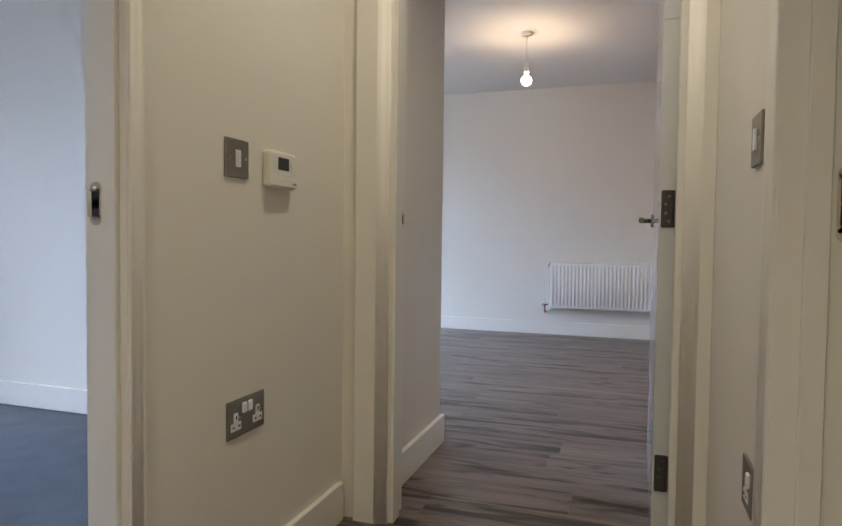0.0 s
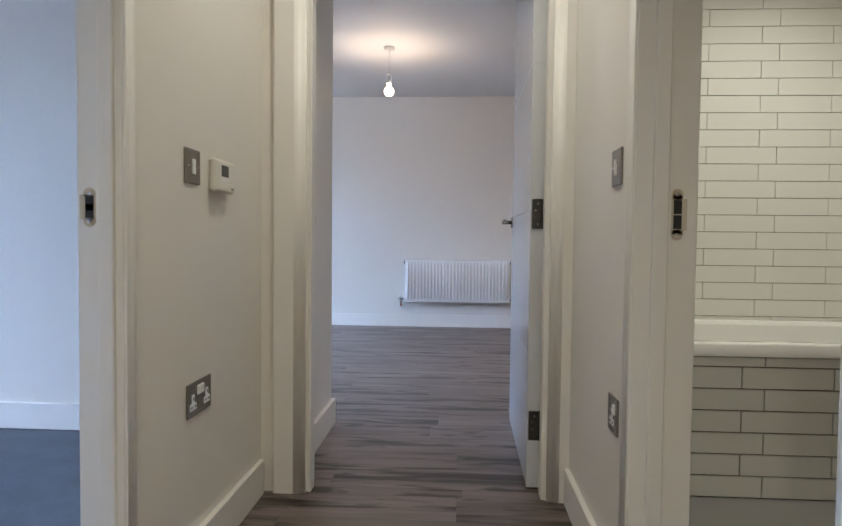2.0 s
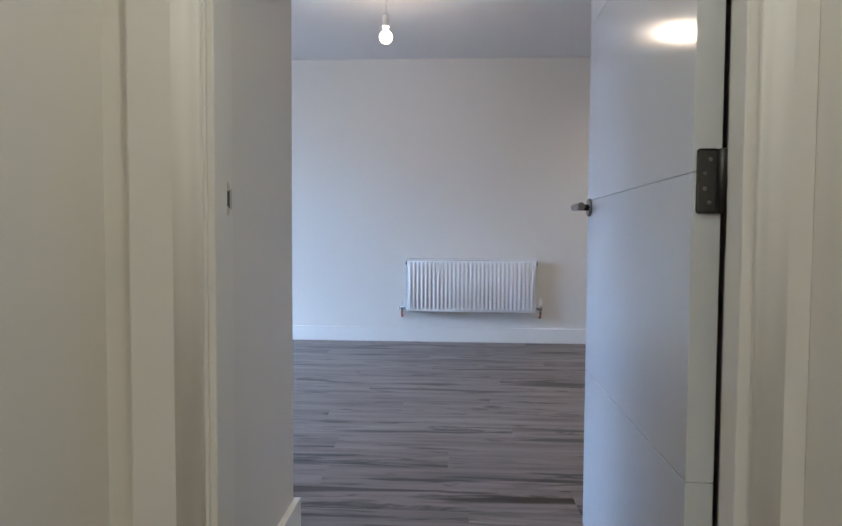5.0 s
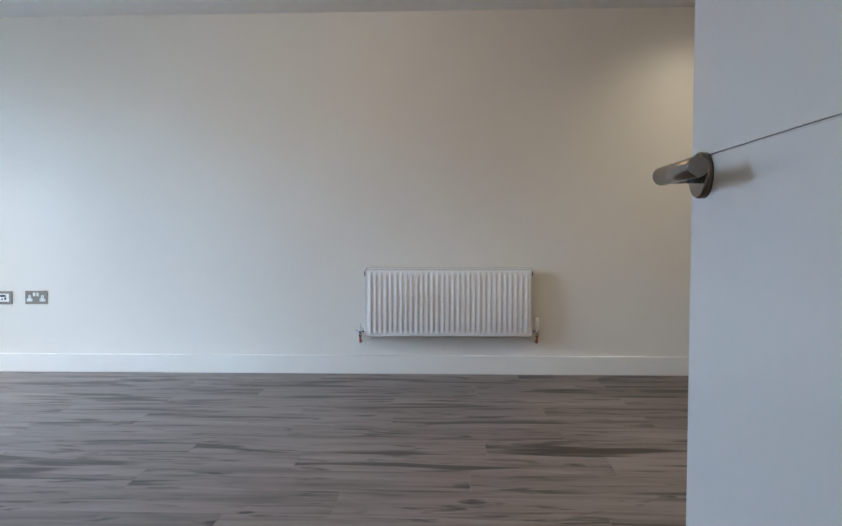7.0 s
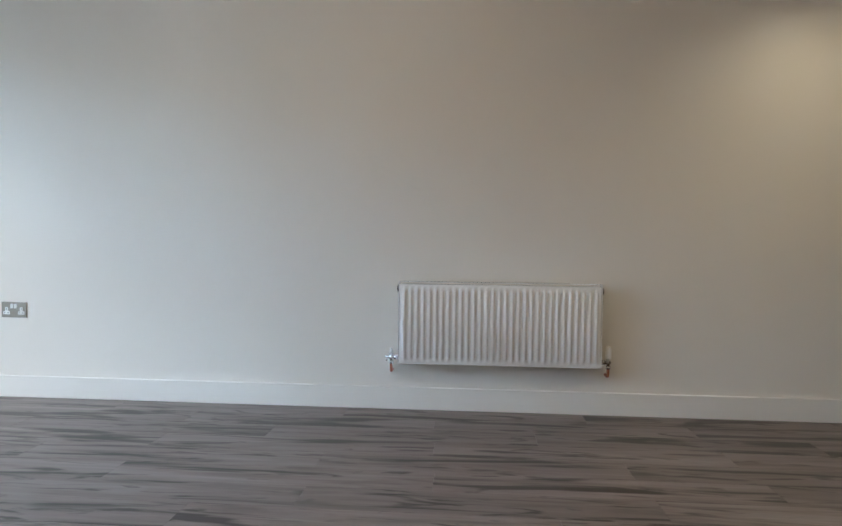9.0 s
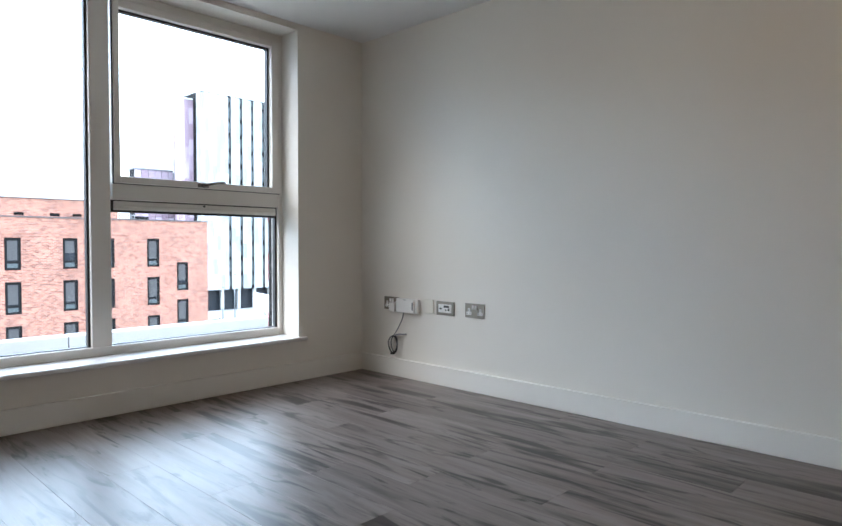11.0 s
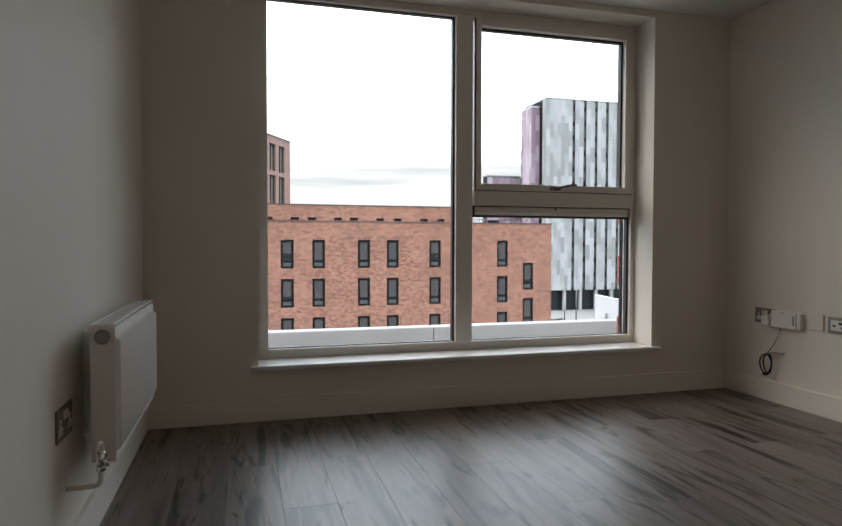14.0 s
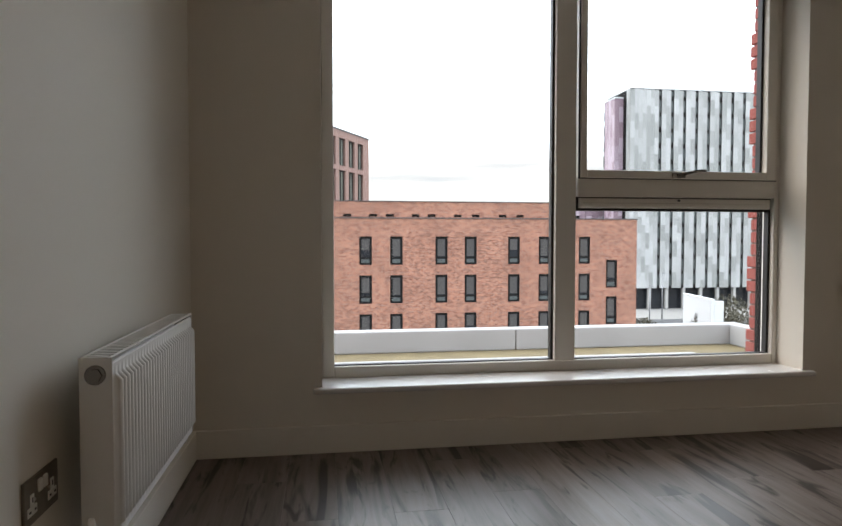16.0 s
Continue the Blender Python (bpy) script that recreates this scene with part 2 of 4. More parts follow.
def wood_material():
    """Grey-brown laminate: long streaks, dark cracks and knots, each board shifted by its own random number."""
    mat = bpy.data.materials.new("grey_oak_laminate")
    mat.use_nodes = True
    n, l = mat.node_tree.nodes, mat.node_tree.links
    b = n["Principled BSDF"]
    co, info = n.new("ShaderNodeTexCoord"), n.new("ShaderNodeObjectInfo")
    shift = n.new("ShaderNodeVectorMath")
    shift.operation = "MULTIPLY_ADD"
    comb = n.new("ShaderNodeCombineXYZ")
    for k in range(3):
        l.new(info.outputs["Random"], comb.inputs[k])
    l.new(comb.outputs[0], shift.inputs[0])
    shift.inputs[1].default_value = (37.0, 53.0, 71.0)
    l.new(co.outputs["Object"], shift.inputs[2])

    def streak(sx, sy, scale, detail, rough=0.55, distort=0.0):
        m = n.new("ShaderNodeMapping")
        m.inputs["Scale"].default_value = (sx, sy, 1.0)
        t = n.new("ShaderNodeTexNoise")
        t.inputs["Scale"].default_value, t.inputs["Detail"].default_value = scale, detail
        t.inputs["Roughness"].default_value, t.inputs["Distortion"].default_value = rough, distort
        l.new(shift.outputs[0], m.inputs[0])
        l.new(m.outputs[0], t.inputs["Vector"])
        return t

    def ramp(src, *stops):
        r = n.new("ShaderNodeValToRGB")
        e = r.color_ramp.elements
        e[0].position, e[0].color = stops[0]
        e[1].position, e[1].color = stops[-1]
        for pos, col in stops[1:-1]:
            e.new(pos).color = col
        l.new(src.outputs["Fac"], r.inputs[0])
        return r

    base = ramp(streak(1.0, 11.0, 1.6, 7, 0.62, 0.5), (0.30, (0.090, 0.068, 0.059, 1)), (0.46, (0.162, 0.130, 0.115, 1)), (0.70, (0.236, 0.200, 0.182, 1)))
    dark = ramp(streak(0.9, 8.5, 1.35, 3, 0.5, 0.7), (0.36, (0.15, 0.112, 0.096, 1)), (0.44, (1, 1, 1, 1)))
    fine = ramp(streak(5.0, 160.0, 1.6, 3), (0.3, (0.95, 0.945, 0.94, 1)), (0.7, (1.03, 1.03, 1.03, 1)))
    blot = ramp(streak(1.6, 9.0, 1.6, 4, 0.55, 1.2), (0.33, (0.18, 0.14, 0.12, 1)), (0.43, (1, 1, 1, 1)))
    board = n.new("ShaderNodeMapRange")
    board.inputs["To Min"].default_value, board.inputs["To Max"].default_value = 0.84, 1.14
    l.new(info.outputs["Random"], board.inputs["Value"])
    last = base.outputs[0]
    for src in (dark.outputs[0], fine.outputs[0], blot.outputs[0], board.outputs[0]):
        m = n.new("ShaderNodeMix")
        m.data_type, m.blend_type = "RGBA", "MULTIPLY"
        m.inputs[0].default_value = 1.0
        l.new(last, m.inputs[6])
        l.new(src, m.inputs[7])
        last = m.outputs[2]
    l.new(last, b.inputs["Base Color"])
    b.inputs["Roughness"].default_value = 0.37
    b.inputs["Specular IOR Level"].default_value = 0.40
    bump = n.new("ShaderNodeBump")
    bump.inputs["Strength"].default_value, bump.inputs["Distance"].default_value = 0.15, 0.001
    l.new(fine.outputs[0], bump.inputs["Height"])
    l.new(bump.outputs[0], b.inputs["Normal"])
    return mat


PLANK = wood_material()


def brick_material(name, a, c, mortar, wide, high):
    mat = bpy.data.materials.new(name)
    mat.use_nodes = True
    n, l = mat.node_tree.nodes, mat.node_tree.links
    b = n["Principled BSDF"]
    co, m = n.new("ShaderNodeTexCoord"), n.new("ShaderNodeMapping")
    m.inputs["Rotation"].default_value = (radians(90), 0, radians(90))
    sep, comb = n.new("ShaderNodeSeparateXYZ"), n.new("ShaderNodeCombineXYZ")
    l.new(co.outputs["Object"], sep.inputs[0])
    mix_xy = n.new("ShaderNodeMath")
    l.new(sep.outputs[0], mix_xy.inputs[0])
    l.new(sep.outputs[1], mix_xy.inputs[1])
    l.new(mix_xy.outputs[0], comb.inputs[0])
    l.new(sep.outputs[2], comb.inputs[1])
    t = n.new("ShaderNodeTexBrick")
    t.inputs["Color1"].default_value, t.inputs["Color2"].default_value, t.inputs["Mortar"].default_value = (*a, 1), (*c, 1), (*mortar, 1)
    t.inputs["Scale"].default_value, t.inputs["Mortar Size"].default_value = 1.0, 0.010
    t.inputs["Brick Width"].default_value, t.inputs["Row Height"].default_value, t.inputs["Bias"].default_value = wide, high, 0.05
    l.new(comb.outputs[0], t.inputs["Vector"])
    no = n.new("ShaderNodeTexNoise")
    no.inputs["Scale"].default_value, no.inputs["Detail"].default_value = 0.45, 9
    l.new(co.outputs["Object"], no.inputs["Vector"])
    mr = n.new("ShaderNodeMapRange")
    mr.inputs["From Min"].default_value, mr.inputs["From Max"].default_value = 0.3, 0.7
    mr.inputs["To Min"].default_value, mr.inputs["To Max"].default_value = 0.90, 1.10
    l.new(no.outputs["Fac"], mr.inputs["Value"])
    mx = n.new("ShaderNodeMix")
    mx.data_type, mx.blend_type = "RGBA", "MULTIPLY"
    mx.inputs[0].default_value = 1.0
    l.new(t.outputs["Color"], mx.inputs[6])
    l.new(mr.outputs[0], mx.inputs[7])
    l.new(mx.outputs[2], b.inputs["Base Color"])
    b.inputs["Roughness"].default_value = 0.9
    return mat


BRICK = brick_material("orange_red_brickwork", (0.125, 0.037, 0.022), (0.325, 0.130, 0.080), (0.29, 0.21, 0.17), 0.25, 0.10)
REDBRICK = material("red_facing_brick", (0.22, 0.055, 0.045), 0.9, var=0.25, scale=5, fine=0.1, fine_scale=60)


def panel_material(name, dark, light):
    """Cladding panels, each of its own shade."""
    mat = bpy.data.materials.new(name)
    mat.use_nodes = True
    n, l = mat.node_tree.nodes, mat.node_tree.links
    b = n["Principled BSDF"]
    geo, r = n.new("ShaderNodeNewGeometry"), n.new("ShaderNodeValToRGB")
    r.color_ramp.interpolation = "CONSTANT"
    e = r.color_ramp.elements
    mid = [(x + y) / 2 for x, y in zip(dark, light)]
    e[0].position, e[0].color = 0.0, (*dark, 1)
    e[1].position, e[1].color = 0.34, (*mid, 1)
    e.new(0.62).color = (*light, 1)
    l.new(geo.outputs["Random Per Island"], r.inputs[0])
    l.new(r.outputs[0], b.inputs["Base Color"])
    b.inputs["Roughness"].default_value = 0.5
    return mat


PANELW = panel_material("white_panels", (0.30, 0.302, 0.30), (0.35, 0.352, 0.352))
PANELG = panel_material("grey_panels", (0.215, 0.22, 0.214), (0.262, 0.266, 0.26))
PANELP = panel_material("mauve_panels", (0.22, 0.15, 0.18), (0.34, 0.27, 0.31))

# ---- building helpers ----


def box(bm, x0, x1, y0, y1, z0, z1, bevel=0.0, seg=1):
    """A box between the given bounds, its edges rounded by bevel."""
    vs = [bm.verts.new((x, y, z)) for x in (x0, x1) for y in (y0, y1) for z in (z0, z1)]
    fs = [bm.faces.new([vs[i] for i in q]) for q in ((0, 1, 3, 2), (4, 6, 7, 5), (0, 4, 5, 1), (2, 3, 7, 6), (0, 2, 6, 4), (1, 5, 7, 3))]
    if bevel:
        bmesh.ops.bevel(bm, geom=list({e for f in fs for e in f.edges}), offset=bevel, segments=seg, affect="EDGES", profile=0.5)


def tube(bm, p0, p1, r0, r1=None, n=20, caps=True):
    """A round bar from p0 to p1."""
    p0, p1, r1 = Vector(p0), Vector(p1), r0 if r1 is None else r1
    q = (p1 - p0).to_track_quat("Z", "Y")
    rings = []
    for p, r in ((p0, r0), (p1, r1)):
        rings.append([bm.verts.new(p + q @ Vector((r * math.cos(2 * math.pi * k / n), r * math.sin(2 * math.pi * k / n), 0))) for k in range(n)])
    for k in range(n):
        f = bm.faces.new((rings[0][k], rings[0][(k + 1) % n], rings[1][(k + 1) % n], rings[1][k]))
        f.smooth = True
    if caps:
        bm.faces.new(rings[0][::-1])
        bm.faces.new(rings[1])


def lathe(bm, centre, axis, profile, n=28):
    """A turned shape: profile rows of (radius, distance along the axis)."""
    q, c = Vector(axis).to_track_quat("Z", "Y"), Vector(centre)
    rings = [[bm.verts.new(c + q @ Vector((r * math.cos(2 * math.pi * k / n), r * math.sin(2 * math.pi * k / n), h))) for k in range(n)] for r, h in profile]
    for a, b in zip(rings, rings[1:]):
        for k in range(n):
            f = bm.faces.new((a[k], a[(k + 1) % n], b[(k + 1) % n], b[k]))
            f.smooth = True
    bm.faces.new(rings[0][::-1])
    bm.faces.new(rings[-1])


def cable(bm, points, r, n=8):
    """A bent wire through the points, smoothed."""
    pts = [Vector(p) for p in points]
    for _ in range(2):
        out = [pts[0]]
        for a, b in zip(pts, pts[1:]):
            out += [a.lerp(b, 0.25), a.lerp(b, 0.75)]
        pts = out + [pts[-1]]
    rings = []
    for i, p in enumerate(pts):
        d = pts[min(i + 1, len(pts) - 1)] - pts[max(i - 1, 0)]
        q = d.to_track_quat("Z", "Y")
        rings.append([bm.verts.new(p + q @ Vector((r * math.cos(2 * math.pi * k / n), r * math.sin(2 * math.pi * k / n), 0))) for k in range(n)])
    for a, b in zip(rings, rings[1:]):
        best = min(range(n), key=lambda s: (a[0].co - b[s].co).length)
        for k in range(n):
            f = bm.faces.new((a[k], a[(k + 1) % n], b[(k + 1 + best) % n], b[(k + best) % n]))
            f.smooth = True
    bm.faces.new(rings[0][::-1])
    bm.faces.new(rings[-1])


def panel(bm, axis, a0, a1, u, v, holes=()):
    """A wall of thickness a0 to a1 across axis ('x' or 'y'), over u (the other level axis) and v (z), with through-going holes (u0, u1, v0, v1)."""
    us = sorted({*u, *(h[0] for h in holes), *(h[1] for h in holes)})
    vs = sorted({*v, *(h[2] for h in holes), *(h[3] for h in holes)})
    us, vs = [q for q in us if u[0] <= q <= u[1]], [q for q in vs if v[0] <= q <= v[1]]
    solid = set()
    for i in range(len(us) - 1):
        for j in range(len(vs) - 1):
            cu, cv = (us[i] + us[i + 1]) / 2, (vs[j] + vs[j + 1]) / 2
            if not any(h[0] < cu < h[1] and h[2] < cv < h[3] for h in holes):
                solid.add((i, j))
    made = {}

    def vert(i, j, k):
        if (i, j, k) not in made:
            a = (a0, a1)[k]
            made[i, j, k] = bm.verts.new((a, us[i], vs[j]) if axis == "x" else (us[i], a, vs[j]))
        return made[i, j, k]

    for i, j in solid:
        bm.faces.new([vert(i, j, 0), vert(i, j + 1, 0), vert(i + 1, j + 1, 0), vert(i + 1, j, 0)])
        bm.faces.new([vert(i, j, 1), vert(i + 1, j, 1), vert(i + 1, j + 1, 1), vert(i, j + 1, 1)])
        for di, dj, p, q in ((-1, 0, (0, 0), (0, 1)), (1, 0, (1, 1), (1, 0)), (0, -1, (1, 0), (0, 0)), (0, 1, (0, 1), (1, 1))):
            if (i + di, j + dj) not in solid:
                bm.faces.new([vert(i + p[0], j + p[1], 0), vert(i + p[0], j + p[1], 1), vert(i + q[0], j + q[1], 1), vert(i + q[0], j + q[1], 0)])
    bmesh.ops.recalc_face_normals(bm, faces=bm.faces)


def mesh_of(name, bm, mat):
    me = bpy.data.meshes.new(name)
    bmesh.ops.recalc_face_normals(bm, faces=bm.faces)
    bm.to_mesh(me)
    bm.free()
    me.materials.append(mat)
    return me


def part(name, bm, mat, parent, label=""):
    ob = new(name, mesh_of(name, bm, mat))
    ob.parent = parent
    return tagged(ob, label)


def thing(name, label, category, at=(0, 0, 0), rz=0, group=""):
    ob = new(name)
    ob.empty_display_size = 0.05
    ob.matrix_basis = pose(*at, 0, 0, rz)
    return tagged(ob, label, category, group)


def setting(name, bm, mat, label, category):
    return tagged(new(name, mesh_of(name, bm, mat)), label, category, kind="structure")


def boxes(*rows, bevel=0.0, seg=1):
    bm = bmesh.new()
    for r in rows:
        box(bm, *r, bevel=bevel, seg=seg)
    return bm


# ---- the flat's plan ----
H = 2.28                       # ceiling height
XW, XE = -3.18, 3.10           # living room, window wall and kitchen wall
YS = -3.362                    # living room, wall with the second radiator
HL, HR = -0.141, 0.900         # hall side walls
YD0, YD1 = -4.16, -4.048       # door wall, hall face and room face
DOORTOP = 2.03
DOOR = (-0.006, 0.857)          # rough opening to the living room
BED = (-5.845, -5.012)          # rough opening to the bedroom
BATH = (-5.649, -4.855)         # rough opening to the bathroom
WIN = (-2.83, -0.54, 0.262, 2.24)


def wall(name, axis, a0, a1, u, holes=(), label="white painted plaster wall", v=(0.0, H)):
    bm = bmesh.new()
    panel(bm, axis, a0, a1, u, v, holes)
    return setting(name, bm, WALL, label, "wall")


wall("wall_north", "y", 0.0, 0.2, (-3.52, 3.3))
wall("wall_west", "x", -3.52, XW, (-3.555, 0.0), [WIN], "white plaster wall round a large window")
wall("wall_south", "y", -3.555, YS, (XW, -0.061))
wall("wall_passage", "x", -0.235, -0.061, (YD1, -3.555))
wall("wall_door", "y", YD0, YD1, (-0.235, HR), [(*DOOR, -1, DOORTOP)], "white plaster wall round the living room door")
wall("wall_hall_left", "x", -0.235, HL, (-7.6, YD0), [(*BED, -1, DOORTOP)], "white plaster hall wall with a bedroom doorway")
wall("wall_hall_right", "x", HR, 1.031, (-7.6, -3.26), [(*BATH, -1, DOORTOP)], "white plaster hall wall with a bathroom doorway")
wall("wall_hall_back", "y", -7.7, -7.6, (-0.235, 1.031))
wall("wall_bathroom_north", "y", -3.378, -3.26, (1.031, 3.3))
wall("wall_east", "x", XE, 3.3, (-3.26, 0.0))
wall("wall_bathroom_east", "x", 2.75, 2.85, (-6.3, -3.378))
wall("wall_bathroom_south", "y", -6.4, -6.3, (1.031, 2.85))
wall("wall_bedroom_west", "x", -3.52, XW, (-7.0, -3.555), [(-5.7, -4.7, 0.262, 2.2)], "white plaster bedroom wall with a window opening")
wall("wall_bedroom_south", "y", -7.1, -7.0, (-3.52, -0.235))

setting("ceiling", boxes((-3.52, 3.3, -7.7, 0.2, H, H + 0.15)), CEIL, "white painted plasterboard ceiling", "ceiling")
setting("floor_slab", boxes((-3.52, 3.3, -7.7, 0.2, -0.3, -0.012)), SLAB, "dark floor base under the laminate", "floor")
floor = setting("floor", boxes((XW, XE, -3.361, -0.001, -0.0119, -0.009), (HL, HR, -7.6, -3.3615, -0.0119, -0.009)), SLAB, "grey-brown wood-effect laminate board floor", "floor")
setting("floor_bedroom", boxes((-3.18, -0.236, -7.0, -3.576, -0.0118, -0.002)), CARPET, "blue-grey cut-pile bedroom carpet", "carpet")
setting("floor_bathroom", boxes((1.032, 2.75, -6.3, -3.378, -0.0118, -0.002)), BATHFLOOR, "grey vinyl bathroom floor", "floor")

SK_H, SK_T = 0.118, 0.018


def skirting(x0, x1, y0, y1):
    bm = bmesh.new()
    box(bm, x0, x1, y0, y1, 0.0, SK_H, bevel=0.003, seg=2)
    return setting("baseboard", bm, TRIM, "white satin painted skirting board", "skirting")


skirting(XW + SK_T, 2.56, -SK_T, 0.0)
skirting(XW, XW + SK_T, YS, 0.0)
skirting(XW + SK_T, -0.061, YS, YS + SK_T)
skirting(-0.061, -0.061 + SK_T, YD1, YS + SK_T)
skirting(HR - SK_T, HR, YD1, -3.26)
skirting(HR, 3.1, -3.26, -3.26 + SK_T)
skirting(-3.1, -0.236, -3.555 - SK_T, -3.555)
skirting(HL, HL + SK_T, -5.004, YD0 - 0.02)
skirting(HR - SK_T, HR, -4.845, YD0 - 0.02)
skirting(HL, HL + SK_T, -7.6, -5.86)
skirting(HR - SK_T, HR, -7.6, -5.72)


def architrave(axis, face, out, u0, u1, top, wide, clip=(-99, 99)):
    """Moulded trim round an opening on one face of a wall: two legs and a head with a soft ogee inner edge."""
    k = min(1.0, wide / 0.06)
    curve = [(0.0, 0.0), (0.0, 0.0065), (0.002 * k, 0.0085), (0.006 * k, 0.0098), (0.012 * k, 0.0104), (0.017 * k, 0.0118), (0.022 * k, 0.0145),
             (0.027 * k, 0.0168), (0.033 * k, 0.0178), (0.040 * k, 0.018), (wide - 0.005, 0.018), (wide - 0.0015, 0.0165), (wide, 0.013), (wide, 0.0)]

    def moulding(label, rows):
        """rows: for each end, the points of the profile."""
        bm = bmesh.new()
        rings = [[bm.verts.new(p) for p in row] for row in rows]
        count = len(curve)
        for i in range(count):
            f = bm.faces.new((rings[0][i], rings[0][(i + 1) % count], rings[1][(i + 1) % count], rings[1][i]))
            f.smooth = 1 <= i <= 8
        bm.faces.new(rings[0][::-1])
        bm.faces.new(rings[1])
        setting("trim", bm, TRIM, label, "trim")

    def place(u, d, z):
        u = min(max(u, clip[0]), clip[1])
        return (u, face + out * d, z) if axis == "y" else (face + out * d, u, z)

    moulding("white satin painted moulded door architrave", [[place(u0 - c, d, z) for c, d in curve] for z in (0.0, top - 0.0005)])
    moulding("white satin painted moulded door architrave", [[place(u1 + c, d, z) for c, d in curve] for z in (0.0, top - 0.0005)])
    moulding("white satin painted door head architrave", [[place(u, d, top + c) for c, d in curve] for u in (u0 - wide, u1 + wide)])


def lining(axis, a0, a1, u, stop, right=0.012):
    """Door lining: two jambs, a head and the planted stops."""
    t = 0.025
    for lo, hi, s in ((u[0], u[0] + t, 1), (u[1] - t, u[1], -1)):
        bm = bmesh.new()
        st = (hi, hi + 0.012) if s > 0 else (lo - right, lo)
        if axis == "y":
            box(bm, lo, hi, a0, a1, 0, DOORTOP - t, bevel=0.002)
            box(bm, *st, *stop, 0, DOORTOP - t, bevel=0.0015)
        else:
            box(bm, a0, a1, lo, hi, 0, DOORTOP - t, bevel=0.002)
            box(bm, *stop, *st, 0, DOORTOP - t, bevel=0.0015)
        setting("trim", bm, TRIM, "white painted door lining with a planted stop", "door frame")
    bm = bmesh.new()
    box(bm, *((*u, a0, a1) if axis == "y" else (a0, a1, *u)), DOORTOP - t, DOORTOP, bevel=0.001)
    setting("trim", bm, TRIM, "white painted door lining head", "door frame")


lining("y", YD0 - 0.001, YD1 + 0.001, DOOR, (YD0 + 0.002, YD0 + 0.055), 0.022)
architrave("y", YD0, -1, DOOR[0] + 0.020, DOOR[1] - 0.030, DOORTOP - 0.01, 0.110, (HL + 0.001, HR - 0.001))
lining("x", -0.236, HL + 0.001, BED, (-0.186, -0.156))
architrave("x", HL, 0.75, BED[0] + 0.023, BED[1] - 0.023, DOORTOP - 0.02, 0.030)
lining("x", HR - 0.001, 1.032, BATH, (0.936, 0.968))
architrave("x", HR, -0.75, BATH[0] + 0.023, BATH[1] - 0.023, DOORTOP - 0.02, 0.032)


def strike_plate(name, at, rz, lip=1, half=0.043, holes=(0.016, -0.016)):
    """A round-ended steel keep with latch holes and a bent lip, let into a door lining, facing -y."""
    ob = thing(name, "satin steel strike plate screwed to a white door lining", "strike plate", at, rz)
    bm = bmesh.new()
    box(bm, -0.012, 0.012, -0.0025, 0.0, -half, half, bevel=0.001)
    tube(bm, (0, -0.0025, half), (0, 0, half), 0.012, n=16)
    tube(bm, (0, -0.0025, -half), (0, 0, -half), 0.012, n=16)
    reach = max(holes) + 0.017
    box(bm, *((0.011, 0.020) if lip > 0 else (-0.020, -0.011)), -0.0035, -0.001, -reach, reach, bevel=0.001)
    part("plate", bm, KEEP, ob)
    for z in holes:
        part("latch_hole", boxes((-0.008, 0.009, -0.0032, -0.001, z - 0.0148, z + 0.0148)), BLACK, ob, "black latch hole")
    for z in (half, -half):
        bm = bmesh.new()
        tube(bm, (0, -0.0035, z), (0, -0.002, z), 0.004, n=10)
        part("screw", bm, CHROME, ob)
    return ob


strike_plate("strike_plate", (-0.209, BED[1] - 0.025, 0.925), 0, -1, 0.027, (0.007, -0.007))
strike_plate("strike_plate", (DOOR[0] + 0.025, -4.080, 0.930), 90, 1, 0.016, (0.0,))
strike_plate("strike_plate", (0.989, BATH[1] - 0.025, 0.926), 0)

# ---- living room window ----
FX0, FX1 = -3.445, -3.360       # frame, outside and inside faces
window = tagged(new("window_1"), "large pale framed window with three panes over a low sill", "window", kind="structure")


def bar(name, y0, y1, z0, z1, x0=FX0, x1=FX1, bevel=0.004):
    return part(name, boxes((x0, x1, y0, y1, z0, z1), bevel=bevel, seg=2), FRAME, window)


bar("window_frame", WIN[0], -2.775, 0.28, WIN[3])
bar("window_frame", -0.568, WIN[1], 0.28, WIN[3])
bar("window_frame", -2.775, -0.568, 0.28, 0.329)
bar("window_frame", -2.775, -0.568, 2.195, WIN[3])
bar("mullion", -1.724, -1.622, 0.329, 2.195)
bar("transom", -1.612, -0.568, 1.118, 1.205)
# opening sash, upper light
S0, S1 = -1.604, -0.560
for name, y0, y1, z0, z1 in (("sash_frame", S0, -1.572, 1.208, 2.193), ("sash_frame", -0.622, -0.570, 1.208, 2.193),
                             ("sash_frame", -1.572, -0.622, 1.208, 1.246), ("sash_frame", -1.572, -0.622, 2.150, 2.193)):
    bar(name, y0, y1, z0, z1, x0=FX0 + 0.01, x1=FX1 + 0.012)
# shade in the gap beside the sash, put in as black strips
part("shadow_gap", boxes((FX1 - 0.004, FX1 + 0.001, -1.611, -0.560, 1.2045, 1.2085), (FX1 - 0.004, FX1 + 0.001, -1.611, -1.6045, 1.2085, 2.19)), BLACK, window, "black strip for gaskets and shadow gaps")
